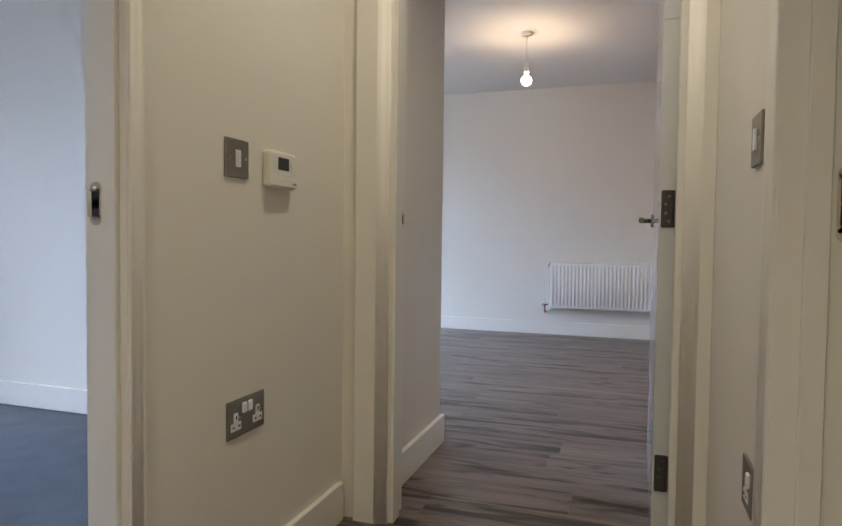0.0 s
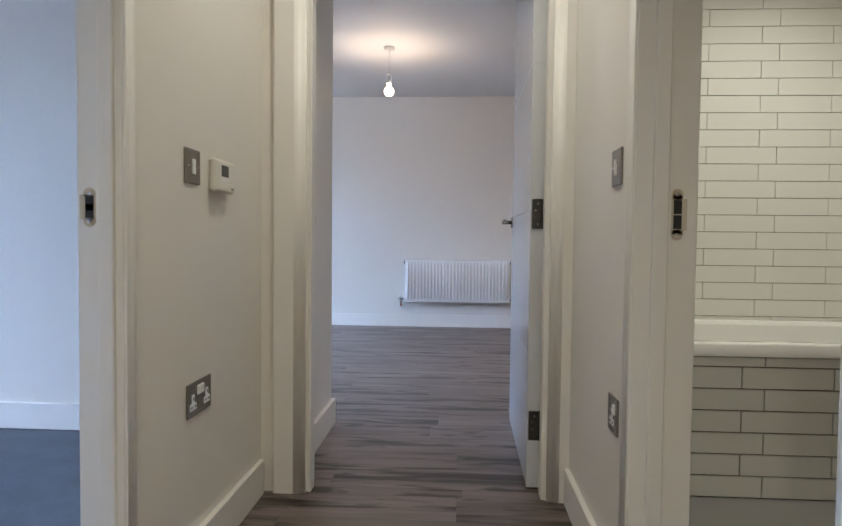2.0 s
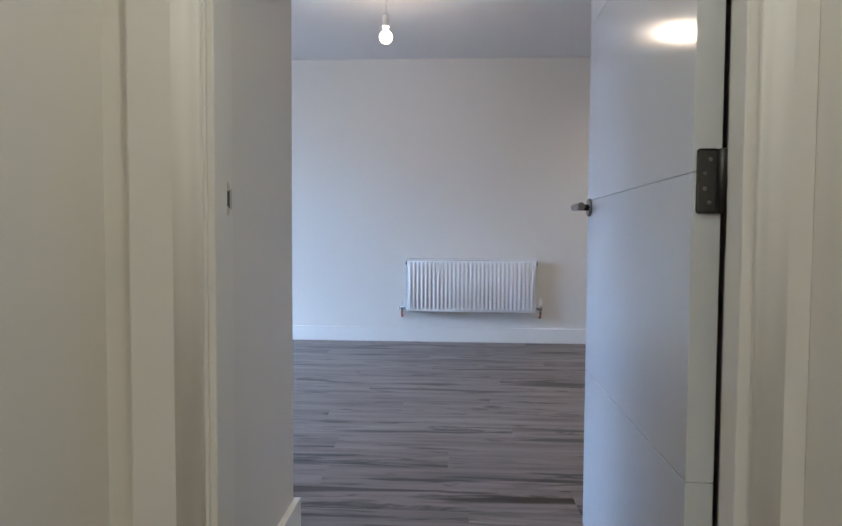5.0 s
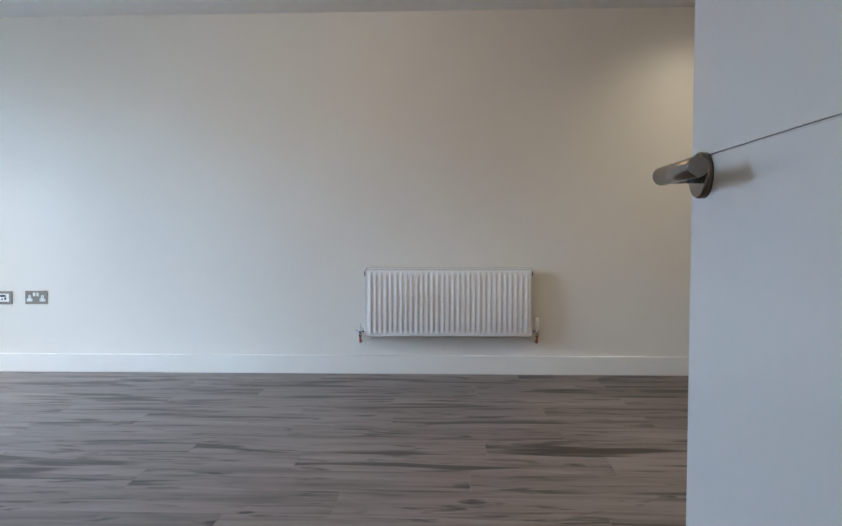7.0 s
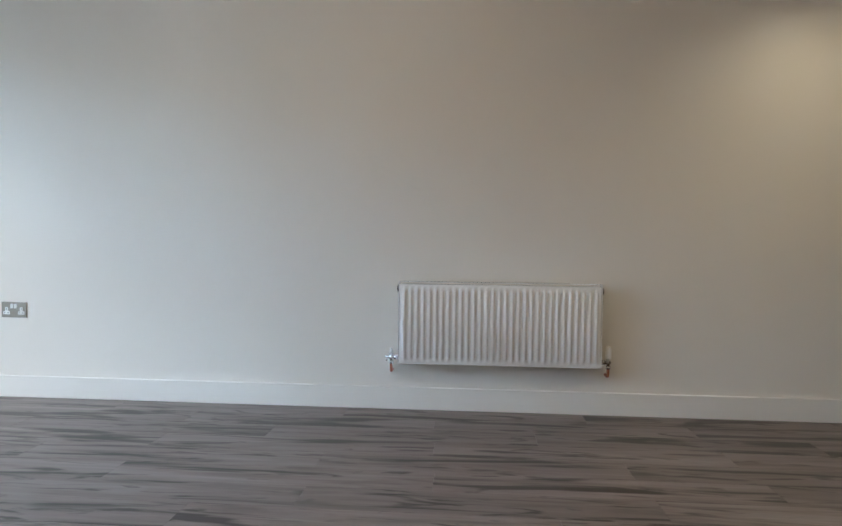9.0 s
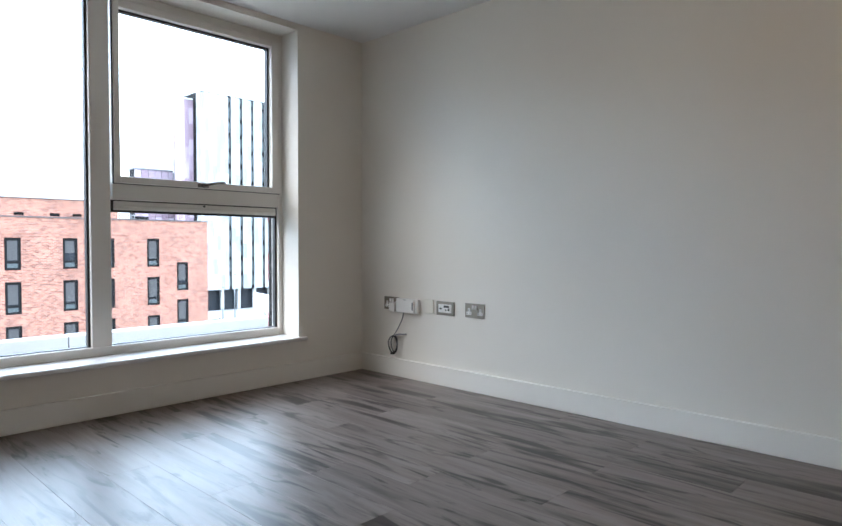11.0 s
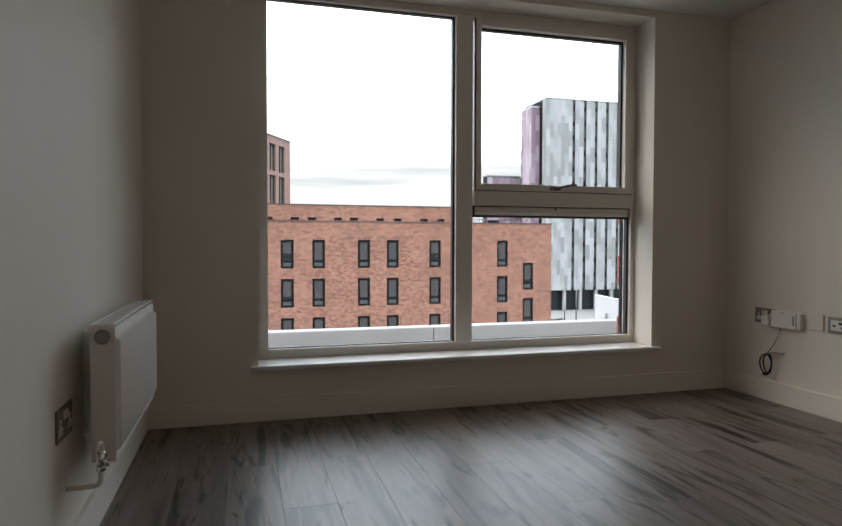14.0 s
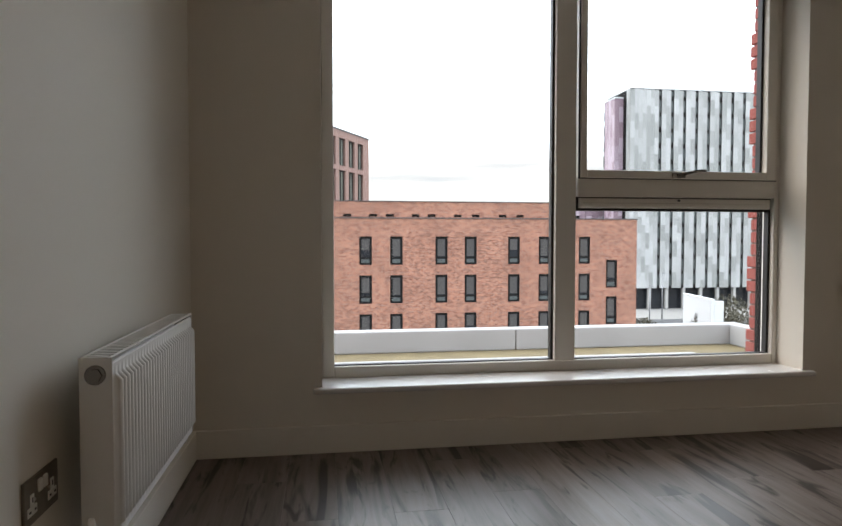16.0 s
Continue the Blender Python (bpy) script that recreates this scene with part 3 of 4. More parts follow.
# lower light: grey vent profile, gaskets, and the vent's shadow line in black
part("trickle_vent", boxes((FX0 + 0.02, FX1 - 0.006, -1.600, -0.585, 1.064, 1.112), (FX0 + 0.02, FX1 - 0.001, -1.590, -0.595, 1.070, 1.090), bevel=0.003), FRAME, window, "pale vent profile")
part("vent_knob", boxes((FX1 - 0.006, FX1 + 0.004, -1.094, -1.082, 1.098, 1.108), bevel=0.002), BLACK, window)
for rows in (((-1.612, -0.568, 1.112, 1.118), (-1.612, -1.600, 1.060, 1.112), (-0.585, -0.568, 1.060, 1.112), (-1.612, -0.568, 1.052, 1.064)),
             ((-0.580, -0.568, 0.329, 1.052), (-1.612, -0.580, 0.329, 0.333)),
             ((-1.736, -1.724, 0.329, 2.195), (-2.775, -1.736, 0.329, 0.334), (-2.775, -1.736, 2.188, 2.195)),
             ((-0.634, -0.622, 1.246, 2.150), (-1.572, -0.634, 2.138, 2.150))):
    part("gasket", boxes(*((-3.420, -3.387, *r) for r in rows)), BLACK, window, "black strip for gaskets and shadow gaps")
for y0, y1, z0, z1 in ((-2.775, -1.718, 0.329, 2.195), (-1.572, -0.622, 1.246, 2.150), (-1.612, -0.568, 0.329, 1.06)):
    pane = part("pane", boxes((-3.417, -3.411, y0, y1, z0, z1)), GLASS, window, "clear glass pane")
    pane.visible_shadow = False
bm = bmesh.new()
lathe(bm, (FX1 + 0.012, -1.095, 1.226), (1, 0, 0), [(0.014, 0), (0.014, 0.012), (0.010, 0.018)], 16)
cable(bm, [(FX1 + 0.026, -1.105, 1.226), (FX1 + 0.038, -1.075, 1.232), (FX1 + 0.042, -1.02, 1.246), (FX1 + 0.042, -0.975, 1.247)], 0.007, 10)
box(bm, FX1 + 0.010, FX1 + 0.02, -1.135, -1.065, 1.214, 1.238, bevel=0.003)
part("window_handle", bm, NICKEL, window, "satin nickel cockspur handle")
bm = bmesh.new()
box(bm, -3.360, -3.148, -2.868, -0.488, 0.256, 0.281, bevel=0.008, seg=3)
part("window_sill", bm, SILL, window, "glossy white painted sill board")
part("sill_packer", boxes((FX0, -3.359, WIN[0], WIN[1], 0.262, 0.2805)), FRAME, window)
# added dark liners that keep the sky-lit white reveal from showing outside
part("outer_trim", boxes((-3.521, FX0 - 0.001, WIN[0] - 0.001, WIN[0] + 0.004, 0.27, WIN[3]), (-3.521, FX0 - 0.001, WIN[1] - 0.004, WIN[1] + 0.001, 0.27, WIN[3]), (-3.521, FX0 - 0.001, WIN[0], WIN[1], WIN[3] - 0.004, WIN[3] + 0.001)), WINDARK, window, "added dark liner darkening the outer reveal")
# bedroom window, unseen but lit by the same sky
bedwin = tagged(new("window_2"), "pale framed bedroom window", "window", kind="structure")
for y0, y1, z0, z1 in ((-5.7, -5.64, 0.262, 2.2), (-4.76, -4.7, 0.262, 2.2), (-5.64, -4.76, 0.262, 0.32), (-5.64, -4.76, 2.14, 2.2)):
    part("window_frame", boxes((FX0, FX1, y0, y1, z0, z1), bevel=0.004), FRAME, bedwin)

# ---- the living room door, standing open ----
door = tagged(new("door_1"), "white flush door with scored lines standing open into the room", "door", kind="structure")
door.matrix_basis = Matrix.Translation((0.815, -4.071, 0)) @ pose(0, 0, 0, 0, 0, -0.75) @ Matrix.Translation((-0.815, 4.071, 0))
LX0, LX1, LY0, LY1, LZ0, LZ1 = 0.771, 0.815, -4.071, -3.220, 0.008, 1.992
GR = (0.474, 0.974, 1.474)
bm = bmesh.new()
box(bm, LX0 + 0.003, LX1 - 0.003, LY0 + 0.003, LY1 - 0.003, LZ0, LZ1)
zs = [LZ0, *GR, LZ1]
for a, b in zip(zs, zs[1:]):
    box(bm, LX0, LX1, LY0, LY1, a + (0.0010 if a > 0.1 else 0), b - (0.0010 if b < 1.9 else 0), bevel=0.0006, seg=1)
part("leaf", bm, DOORP, door)
for z in (0.226, 0.960, 1.752):
    hinge = part("hinge", boxes((0.776, 0.809, LY0 - 0.0025, LY0, z - 0.051, z + 0.051), bevel=0.004, seg=2), HINGE, door, "dark steel butt hinge")
    bm = bmesh.new()
    tube(bm, (0.816, LY0 - 0.001, z - 0.051), (0.816, LY0 - 0.001, z + 0.051), 0.0065, n=14)
    part("knuckle", bm, HINGE, hinge)
    for dz, dx in ((0.034, 0.0), (0.012, -0.008), (-0.012, -0.008), (-0.034, 0.0)):
        bm = bmesh.new()
        tube(bm, (0.796 + dx, LY0 - 0.0036, z + dz), (0.796 + dx, LY0 - 0.002, z + dz), 0.0036, n=10)
        part("screw", bm, NICKEL, hinge)
HY, HZ = -3.257, 0.953
for sx, side in ((LX0, -1), (LX1, 1)):
    bm = bmesh.new()
    lathe(bm, (sx, HY, HZ), (side, 0, 0), [(0.026, 0), (0.026, 0.006), (0.0245, 0.0085)], 36)
    handle = part("door_handle", bm, NICKEL, door, "satin nickel lever handle on a round rose")
    bm = bmesh.new()
    reach = 0.044 if side < 0 else 0.040
    tube(bm, (sx + side * 0.008, HY, HZ), (sx + side * reach, HY, HZ), 0.009, n=20)
    part("neck", bm, NICKEL, handle)
    bm = bmesh.new()
    lathe(bm, (sx + side * reach, HY + 0.010, HZ), (0, -1, 0), [(0.0095, 0), (0.0105, 0.001), (0.0105, 0.106), (0.0095, 0.108)], 28)
    part("lever", bm, NICKEL, handle)


# ---- electrical plates ----
def double_socket(at, rz, group="double sockets"):
    """A steel double socket facing -y, centred on at."""
    ob = thing("double_socket", "brushed steel double socket with white inserts on the wall", "socket", at, rz, group)
    part("plate", boxes((-0.073, 0.073, -0.006, 0, -0.043, 0.043), bevel=0.002, seg=2), STEEL, ob)
    for cx in (-0.043, 0.043):
        bm = bmesh.new()
        box(bm, cx - 0.019, cx + 0.019, -0.0075, -0.004, -0.026, -0.008, bevel=0.001)
        box(bm, cx - 0.008, cx + 0.008, -0.0075, -0.004, -0.0079, 0.014, bevel=0.001)
        insert = part("insert", bm, PLASTIC, ob, "white plastic socket insert")
        part("slots", boxes((cx - 0.014, cx - 0.007, -0.0079, -0.0074, -0.019, -0.015), (cx + 0.007, cx + 0.014, -0.0079, -0.0074, -0.019, -0.015), (cx - 0.002, cx + 0.002, -0.0079, -0.0074, -0.001, 0.008)), BLACK, insert)
    for cx in (-0.011, 0.011):
        part("rocker", boxes((cx - 0.008, cx + 0.008, -0.0105, -0.004, 0.008, 0.032), bevel=0.002), PLASTIC, ob, "white rocker switch")
    for cx in (-0.030, 0.030):
        bm = bmesh.new()
        tube(bm, (cx, -0.0068, 0), (cx, -0.005, 0), 0.003, n=10)
        part("screw", bm, CHROME, ob)
    return ob


def light_switch(at, rz):
    ob = thing("light_switch", "brushed steel single light switch with a white rocker", "light switch", at, rz, "light switches")
    part("plate", boxes((-0.043, 0.043, -0.006, 0, -0.043, 0.043), bevel=0.002, seg=2), STEEL, ob)
    bm = bmesh.new()
    box(bm, -0.0085, 0.0085, -0.010, -0.004, -0.019, 0.019, bevel=0.002, seg=2)
    part("rocker", bm, PLASTIC, ob, "white rocker switch")
    for cx in (-0.029, 0.029):
        bm = bmesh.new()
        tube(bm, (cx, -0.0068, 0), (cx, -0.005, 0), 0.0035, n=10)
        part("screw", bm, CHROME, ob)
    return ob


def single_socket(at, rz):
    ob = thing("single_socket", "brushed steel single socket with a white insert", "socket", at, rz)
    part("plate", boxes((-0.043, 0.043, -0.006, 0, -0.043, 0.043), bevel=0.002, seg=2), STEEL, ob)
    bm = bmesh.new()
    box(bm, -0.019, 0.019, -0.0075, -0.004, -0.026, -0.008, bevel=0.001)
    box(bm, -0.008, 0.008, -0.0075, -0.004, -0.0079, 0.014, bevel=0.001)
    insert = part("insert", bm, PLASTIC, ob, "white plastic socket insert")
    part("slots", boxes((-0.014, -0.007, -0.0079, -0.0074, -0.019, -0.015), (0.007, 0.014, -0.0079, -0.0074, -0.019, -0.015), (-0.002, 0.002, -0.0079, -0.0074, -0.001, 0.008)), BLACK, insert)
    part("rocker", boxes((0.013, 0.029, -0.0105, -0.004, 0.004, 0.028), bevel=0.002), PLASTIC, ob, "white rocker switch")
    for cx in (-0.030, 0.030):
        bm = bmesh.new()
        tube(bm, (cx, -0.0068, -0.002), (cx, -0.005, -0.002), 0.003, n=10)
        part("screw", bm, CHROME, ob)
    return ob


light_switch((HL, -4.718, 1.043), 90)
double_socket((HL, -4.681, 0.458), 90)
light_switch((HR, -4.738, 1.042), -90)
single_socket((HR, -4.750, 0.458), -90)
double_socket((-2.160, 0, 0.484), 0)
double_socket((-2.872, 0, 0.484), 0)
double_socket((-1.772, YS, 0.423), 180)

thermo = thing("thermostat", "cream plastic programmable room thermostat with a dark display", "thermostat", (HL, -4.550, 1.034), 90)
bm = bmesh.new()
box(bm, -0.060, 0.060, -0.006, 0, -0.041, 0.041, bevel=0.002, seg=2)
part("back_plate", bm, CREAM, thermo)
bm = bmesh.new()
box(bm, -0.063, 0.063, -0.025, -0.005, -0.045, 0.045, bevel=0.009, seg=4)
part("case", bm, CREAM, thermo)
part("flap", boxes((-0.057, 0.059, -0.0275, -0.022, -0.041, -0.019), bevel=0.0025, seg=3), CREAM, thermo)
part("display", boxes((-0.030, 0.020, -0.0262, -0.024, -0.001, 0.030), bevel=0.001), LCD, thermo, "dark liquid crystal display")
part("display_label", boxes((-0.030, 0.022, -0.0258, -0.024, -0.015, -0.005)), PLASTIC, thermo)
for z in (0.022, 0.012, 0.002):
    part("button", boxes((0.028, 0.036, -0.0272, -0.024, z - 0.0028, z + 0.0028), bevel=0.001), PLASTIC, thermo)
part("printed_mark", boxes((0.036, 0.053, -0.0282, -0.027, -0.034, -0.029)), GREYP, thermo)

media = thing("media_plate", "steel aerial and data outlet plate with a white centre", "outlet plate", (-2.393, 0, 0.482))
part("plate", boxes((-0.073, 0.073, -0.007, 0, -0.043, 0.043), bevel=0.002, seg=2), STEEL, media)
part("insert", boxes((-0.054, 0.054, -0.009, -0.006, -0.026, 0.026), bevel=0.001), PLASTIC, media, "white plastic centre")
for cx, z, w, h in ((-0.035, -0.002, 0.009, 0.005), (0.012, 0.012, 0.022, 0.007), (0.008, -0.010, 0.005, 0.006), (0.030, -0.006, 0.007, 0.008)):
    part("jack", boxes((cx - w, cx + w, -0.0098, -0.008, z - h, z + h), bevel=0.001), BLACK, media)
part("blank_plate", boxes((-0.043, 0.043, -0.009, 0, -0.043, 0.043), bevel=0.003, seg=2), CREAM, thing("wall_box", "small white blank plastic wall box", "wall box", (-2.534, 0, 0.486)))
ont = thing("fibre_box", "white plastic fibre terminal box on the wall", "terminal box", (-2.708, 0, 0.478))
bm = bmesh.new()
box(bm, -0.095, 0.075, -0.036, -0.001, -0.048, 0.047, bevel=0.008, seg=3)
part("case", bm, PLASTIC, ont)
part("side_case", boxes((0.070, 0.098, -0.028, -0.001, -0.046, 0.044), bevel=0.006, seg=2), PLASTIC, ont)
part("status_strip", boxes((0.052, 0.066, -0.0372, -0.034, -0.026, 0.026), bevel=0.001), GREYP, ont, "grey status light strip")
part("printed_mark", boxes((-0.025, 0.0, -0.0368, -0.034, 0.036, 0.040)), GREYP, ont)
plug = thing("power_plug", "white plastic mains plug in the socket", "plug", (-2.829, -0.0076, 0.468))
bm = bmesh.new()
box(bm, -0.026, 0.026, -0.045, 0.0, -0.034, 0.026, bevel=0.006, seg=2)
part("body", bm, PLASTIC, plug)
lead = thing("coiled_cable", "black power cable coiled and hanging under the box", "cable", (-2.83, 0, 0.215))
bm = bmesh.new()
ring = [(0.036 * math.cos(a) * (1 + 0.06 * math.sin(3 * a)), -0.030 - 0.012 * math.sin(a * 0.5), 0.056 * math.sin(a) + 0.004 * math.sin(2 * a)) for a in [k * 2 * math.pi / 14 for k in range(14 * 3 + 4)]]
cable(bm, ring, 0.0042, 8)
part("coil", bm, BLACK, lead, "black rubber cable coil")
bm = bmesh.new()
cable(bm, [(0.085, -0.016, 0.222), (0.07, -0.022, 0.16), (0.03, -0.03, 0.09), (0.0, -0.032, 0.055)], 0.0032, 8)
cable(bm, [(0.0, -0.03, 0.055), (0.05, -0.03, 0.072), (0.09, -0.012, 0.070), (0.092, -0.001, 0.074)], 0.0045, 8)
part("grey_lead", bm, GREYP, lead, "grey cable lead")
part("cable_tie", boxes((-0.012, 0.014, -0.050, -0.026, -0.066, -0.052), bevel=0.003), BLACK, lead)


# ---- radiators ----
RIBS = 31


def radiator(at, rz, width, height, z0, label, flip=False):
    """A ribbed panel radiator whose wall is y = 0 and front faces -y; x runs from 0 to width."""
    ob = thing("radiator", label, "radiator", at, rz, "radiators")
    z1 = z0 + height
    bm = bmesh.new()
    box(bm, 0.004, width - 0.004, -0.096, -0.086, z0, z1 - 0.012, bevel=0.004, seg=2)
    count = RIBS
    pitch = (width - 0.03) / count
    xs = [(0.008, 0.0)]
    for k in range(count):
        c = 0.015 + (k + 0.5) * pitch
        xs += [(c - 0.36 * pitch, 0.0), (c - 0.24 * pitch, 0.55), (c - 0.10 * pitch, 1.0), (c + 0.10 * pitch, 1.0), (c + 0.24 * pitch, 0.55), (c + 0.36 * pitch, 0.0)]
    xs.append((width - 0.008, 0.0))
    sheet = []
    for z, d in ((z0 + 0.006, 0.0), (z0 + 0.026, 0.0), (z0 + 0.040, 0.014), (z1 - 0.052, 0.014), (z1 - 0.038, 0.0), (z1 - 0.018, 0.0)):
        sheet.append([bm.verts.new((x, -0.0962 - d * h, z)) for x, h in xs])
    for p, q in zip(sheet, sheet[1:]):
        for i in range(len(xs) - 1):
            bm.faces.new((p[i], p[i + 1], q[i + 1], q[i])).smooth = True
    part("front_panel", bm, ENAMEL, ob)
    part("back_panel", boxes((0.01, width - 0.01, -0.046, -0.036, z0 + 0.01, z1 - 0.012), bevel=0.003), ENAMEL, ob)
    bm = bmesh.new()
    for k in range(int(width / 0.033)):
        box(bm, 0.02 + k * 0.033, 0.0215 + k * 0.033, -0.086, -0.046, z0 + 0.03, z1 - 0.04)
    part("fins", bm, ENAMEL, ob)
    for x0, x1 in ((0.0, 0.003), (width - 0.003, width)):
        part("side_cover", boxes((x0, x1, -0.098, -0.034, z0 + 0.004, z1 - 0.002), bevel=0.001), ENAMEL, ob)
    bm = bmesh.new()
    box(bm, 0.0, width, -0.098, -0.090, z1 - 0.004, z1, bevel=0.0015)
    box(bm, 0.0, width, -0.042, -0.034, z1 - 0.004, z1, bevel=0.0015)
    for k in range(int(width / 0.02) + 1):
        box(bm, k * 0.02, k * 0.02 + 0.008, -0.090, -0.042, z1 - 0.003, z1)
    part("top_grille", bm, ENAMEL, ob)
    for x in (0.18, width - 0.18):
        part("bracket", boxes((x - 0.015, x + 0.015, -0.036, 0.0195 if rz else 0, z0 + 0.04, z1 - 0.04)), ENAMEL, ob)
    for x, s, head in ((0.0, -1, flip), (width, 1, not flip)):
        zc = z0 + 0.028
        bm = bmesh.new()
        tube(bm, (x, -0.066, zc), (x + s * 0.05, -0.066, zc), 0.0085, n=14)
        tube(bm, (x + s * 0.008, -0.066, zc), (x + s * 0.022, -0.066, zc), 0.013, n=6)
        tube(bm, (x + s * 0.038, -0.066, zc - 0.026), (x + s * 0.038, -0.066, zc + 0.020), 0.010, n=14)
        tube(bm, (x + s * 0.038, -0.066, zc - 0.034), (x + s * 0.038, -0.066, zc - 0.020), 0.0125, n=6)
        part("valve", bm, CHROME, ob, "chrome radiator valve")
        bm = bmesh.new()
        cable(bm, [(x + s * 0.038, -0.066, zc - 0.03), (x + s * 0.038, -0.066, zc - 0.062), (x + s * 0.038, -0.058, zc - 0.075), (x + s * 0.038, 0.019 if rz else -0.001, zc - 0.075)], 0.0075, 12)
        part("pipe_tail", bm, PLASTIC if rz else COPPER, ob, "white pipe tail" if rz else "copper pipe tail")
        bm = bmesh.new()
        if head:
            lathe(bm, (x + s * 0.038, -0.066, zc + 0.018), (0, 0, 1), [(0.013, 0), (0.016, 0.006), (0.016, 0.045), (0.013, 0.052), (0.009, 0.066)], 20)
            part("valve_head", bm, PLASTIC, ob, "white thermostatic valve head")
        else:
            lathe(bm, (x + s * 0.038, -0.066, zc + 0.018), (0, 0, 1), [(0.008, 0), (0.009, 0.004), (0.008, 0.018), (0.005, 0.028)], 14)
            part("valve_cap", bm, PLASTIC, ob, "small white lockshield cap")
            bm = bmesh.new()
            tube(bm, (x + s * 0.03, -0.066, zc + 0.002), (x + s * 0.068, -0.07, zc + 0.002), 0.005, n=10)
            tube(bm, (x + s * 0.05, -0.068, zc + 0.002), (x + s * 0.060, -0.088, zc - 0.014), 0.004, n=8)
            part("drain_cock", bm, CHROME, ob)
    for x, s in ((0.0, -1), (width, 1)):
        bm = bmesh.new()
        tube(bm, (x - s * 0.002, -0.066, z1 - 0.036), (x + s * 0.006, -0.066, z1 - 0.036), 0.020, n=20)
        tube(bm, (x, -0.066, z1 - 0.036), (x + s * 0.009, -0.066, z1 - 0.036), 0.014, n=6)
        part("blanking_plug", bm, NICKEL, ob, "dull metal blanking plug")
    return ob


radiator((0.0, 0, 0), 0, 1.031, 0.424, 0.257, "white ribbed panel radiator with chrome valves under a blank wall")
radiator((-1.830, YS + 0.020, 0), 180, 0.775, 0.388, 0.283, "white ribbed panel radiator beside the window wall")

# ---- pendant ----
pendant = thing("pendant_light", "white ceiling pendant with a bare lit bulb", "ceiling light", (0.0, -1.60, H))
bm = bmesh.new()
lathe(bm, (0, 0, 0), (0, 0, -1), [(0.040, 0), (0.040, 0.008), (0.034, 0.020), (0.012, 0.026)], 28)
part("ceiling_rose", bm, PLASTIC, pendant)
bm = bmesh.new()
tube(bm, (0, 0, -0.024), (0, 0, -0.200), 0.003, n=8)
part("flex", bm, PLASTIC, pendant)
bm = bmesh.new()
lathe(bm, (0, 0, -0.195), (0, 0, -1), [(0.008, 0), (0.016, 0.012), (0.018, 0.03), (0.018, 0.065), (0.020, 0.072)], 20)
part("lamp_holder", bm, PLASTIC, pendant)
bm = bmesh.new()
lathe(bm, (0, 0, -0.267), (0, 0, -1), [(0.013, 0), (0.0135, 0.016)] + [(0.036 * math.sin(radians(a)), 0.055 - 0.036 * math.cos(radians(a))) for a in range(24, 178, 11)], 24)
bulb = part("bulb", bm, BULB, pendant, "glowing warm glass bulb")
bulb.visible_shadow = False


def downlight(at):
    ob = thing("downlight", "round recessed warm ceiling downlight", "ceiling light", at, group="downlights")
    bm = bmesh.new()
    lathe(bm, (0, 0, 0), (0, 0, -1), [(0.043, 0), (0.043, 0.003), (0.032, 0.006)], 28)
    part("bezel", bm, PLASTIC, ob)
    bm = bmesh.new()
    lathe(bm, (0, 0, -0.0062), (0, 0, -1), [(0.026, 0), (0.026, 0.001), (0.02, 0.0015)], 24)
    part("lens", bm, DOWNL, ob, "glowing lens")


# The last two fittings are made up to go with the added kitchen fill.
for x, y in ((0.40, -4.62), (0.40, -6.65), (1.80, -4.14), (2.02, -0.50), (2.02, -1.40), (2.02, -2.40)):
    downlight((x, y, H))

# ---- kitchen units along the end wall ----
def base_unit(y0, y1, drawers):
    ob = thing("base_unit", "dark gloss kitchen base unit with plain fronts", "kitchen cabinet", (0, 0, 0), group="kitchen units")
    part("carcass", boxes((2.522, XE, y0, y1, 0.15, 0.86)), UNIT, ob)
    part("plinth", boxes((2.565, 2.580, y0, y1, 0.0, 0.15)), UNIT, ob)
    zs = (0.152, 0.40, 0.66, 0.858) if drawers else (0.152, 0.858)
    for a, b in zip(zs, zs[1:]):
        part("drawer_front" if drawers else "door", boxes((2.500, 2.520, y0 + 0.002, y1 - 0.002, a + 0.002, b - 0.002), bevel=0.002), UNIT, ob)


base_unit(-0.60, -0.002, True)
base_unit(-1.20, -0.60, False)
base_unit(-1.80, -1.20, False)
part("top", boxes((2.472, XE - 0.002, -1.80, -0.002, 0.861, 0.899), bevel=0.003, seg=2), WORKTOP, thing("worktop", "dark stone-effect kitchen worktop", "worktop"))
part("board", boxes((2.474, XE - 0.014, -0.014, -0.001, 0.9, 1.02), (XE - 0.014, XE - 0.001, -1.80, -0.001, 0.9, 1.02), bevel=0.001), WORKTOP, thing("worktop_upstand", "dark stone-effect upstand behind the worktop", "upstand"))

# ---- bathroom ----
BX0, BX1, BY0, BY1, BZ = 1.00, 2.70, -4.078, -3.390, 0.530


def rounded(bm, x0, x1, y0, y1, z, r, n=6):
    pts = []
    for cx, cy, a in ((x1 - r, y1 - r, 0), (x0 + r, y1 - r, 90), (x0 + r, y0 + r, 180), (x1 - r, y0 + r, 270)):
        for k in range(n + 1):
            t = radians(a + 90 * k / n)
            pts.append(bm.verts.new((cx + r * math.cos(t), cy + r * math.sin(t), z)))
    return pts


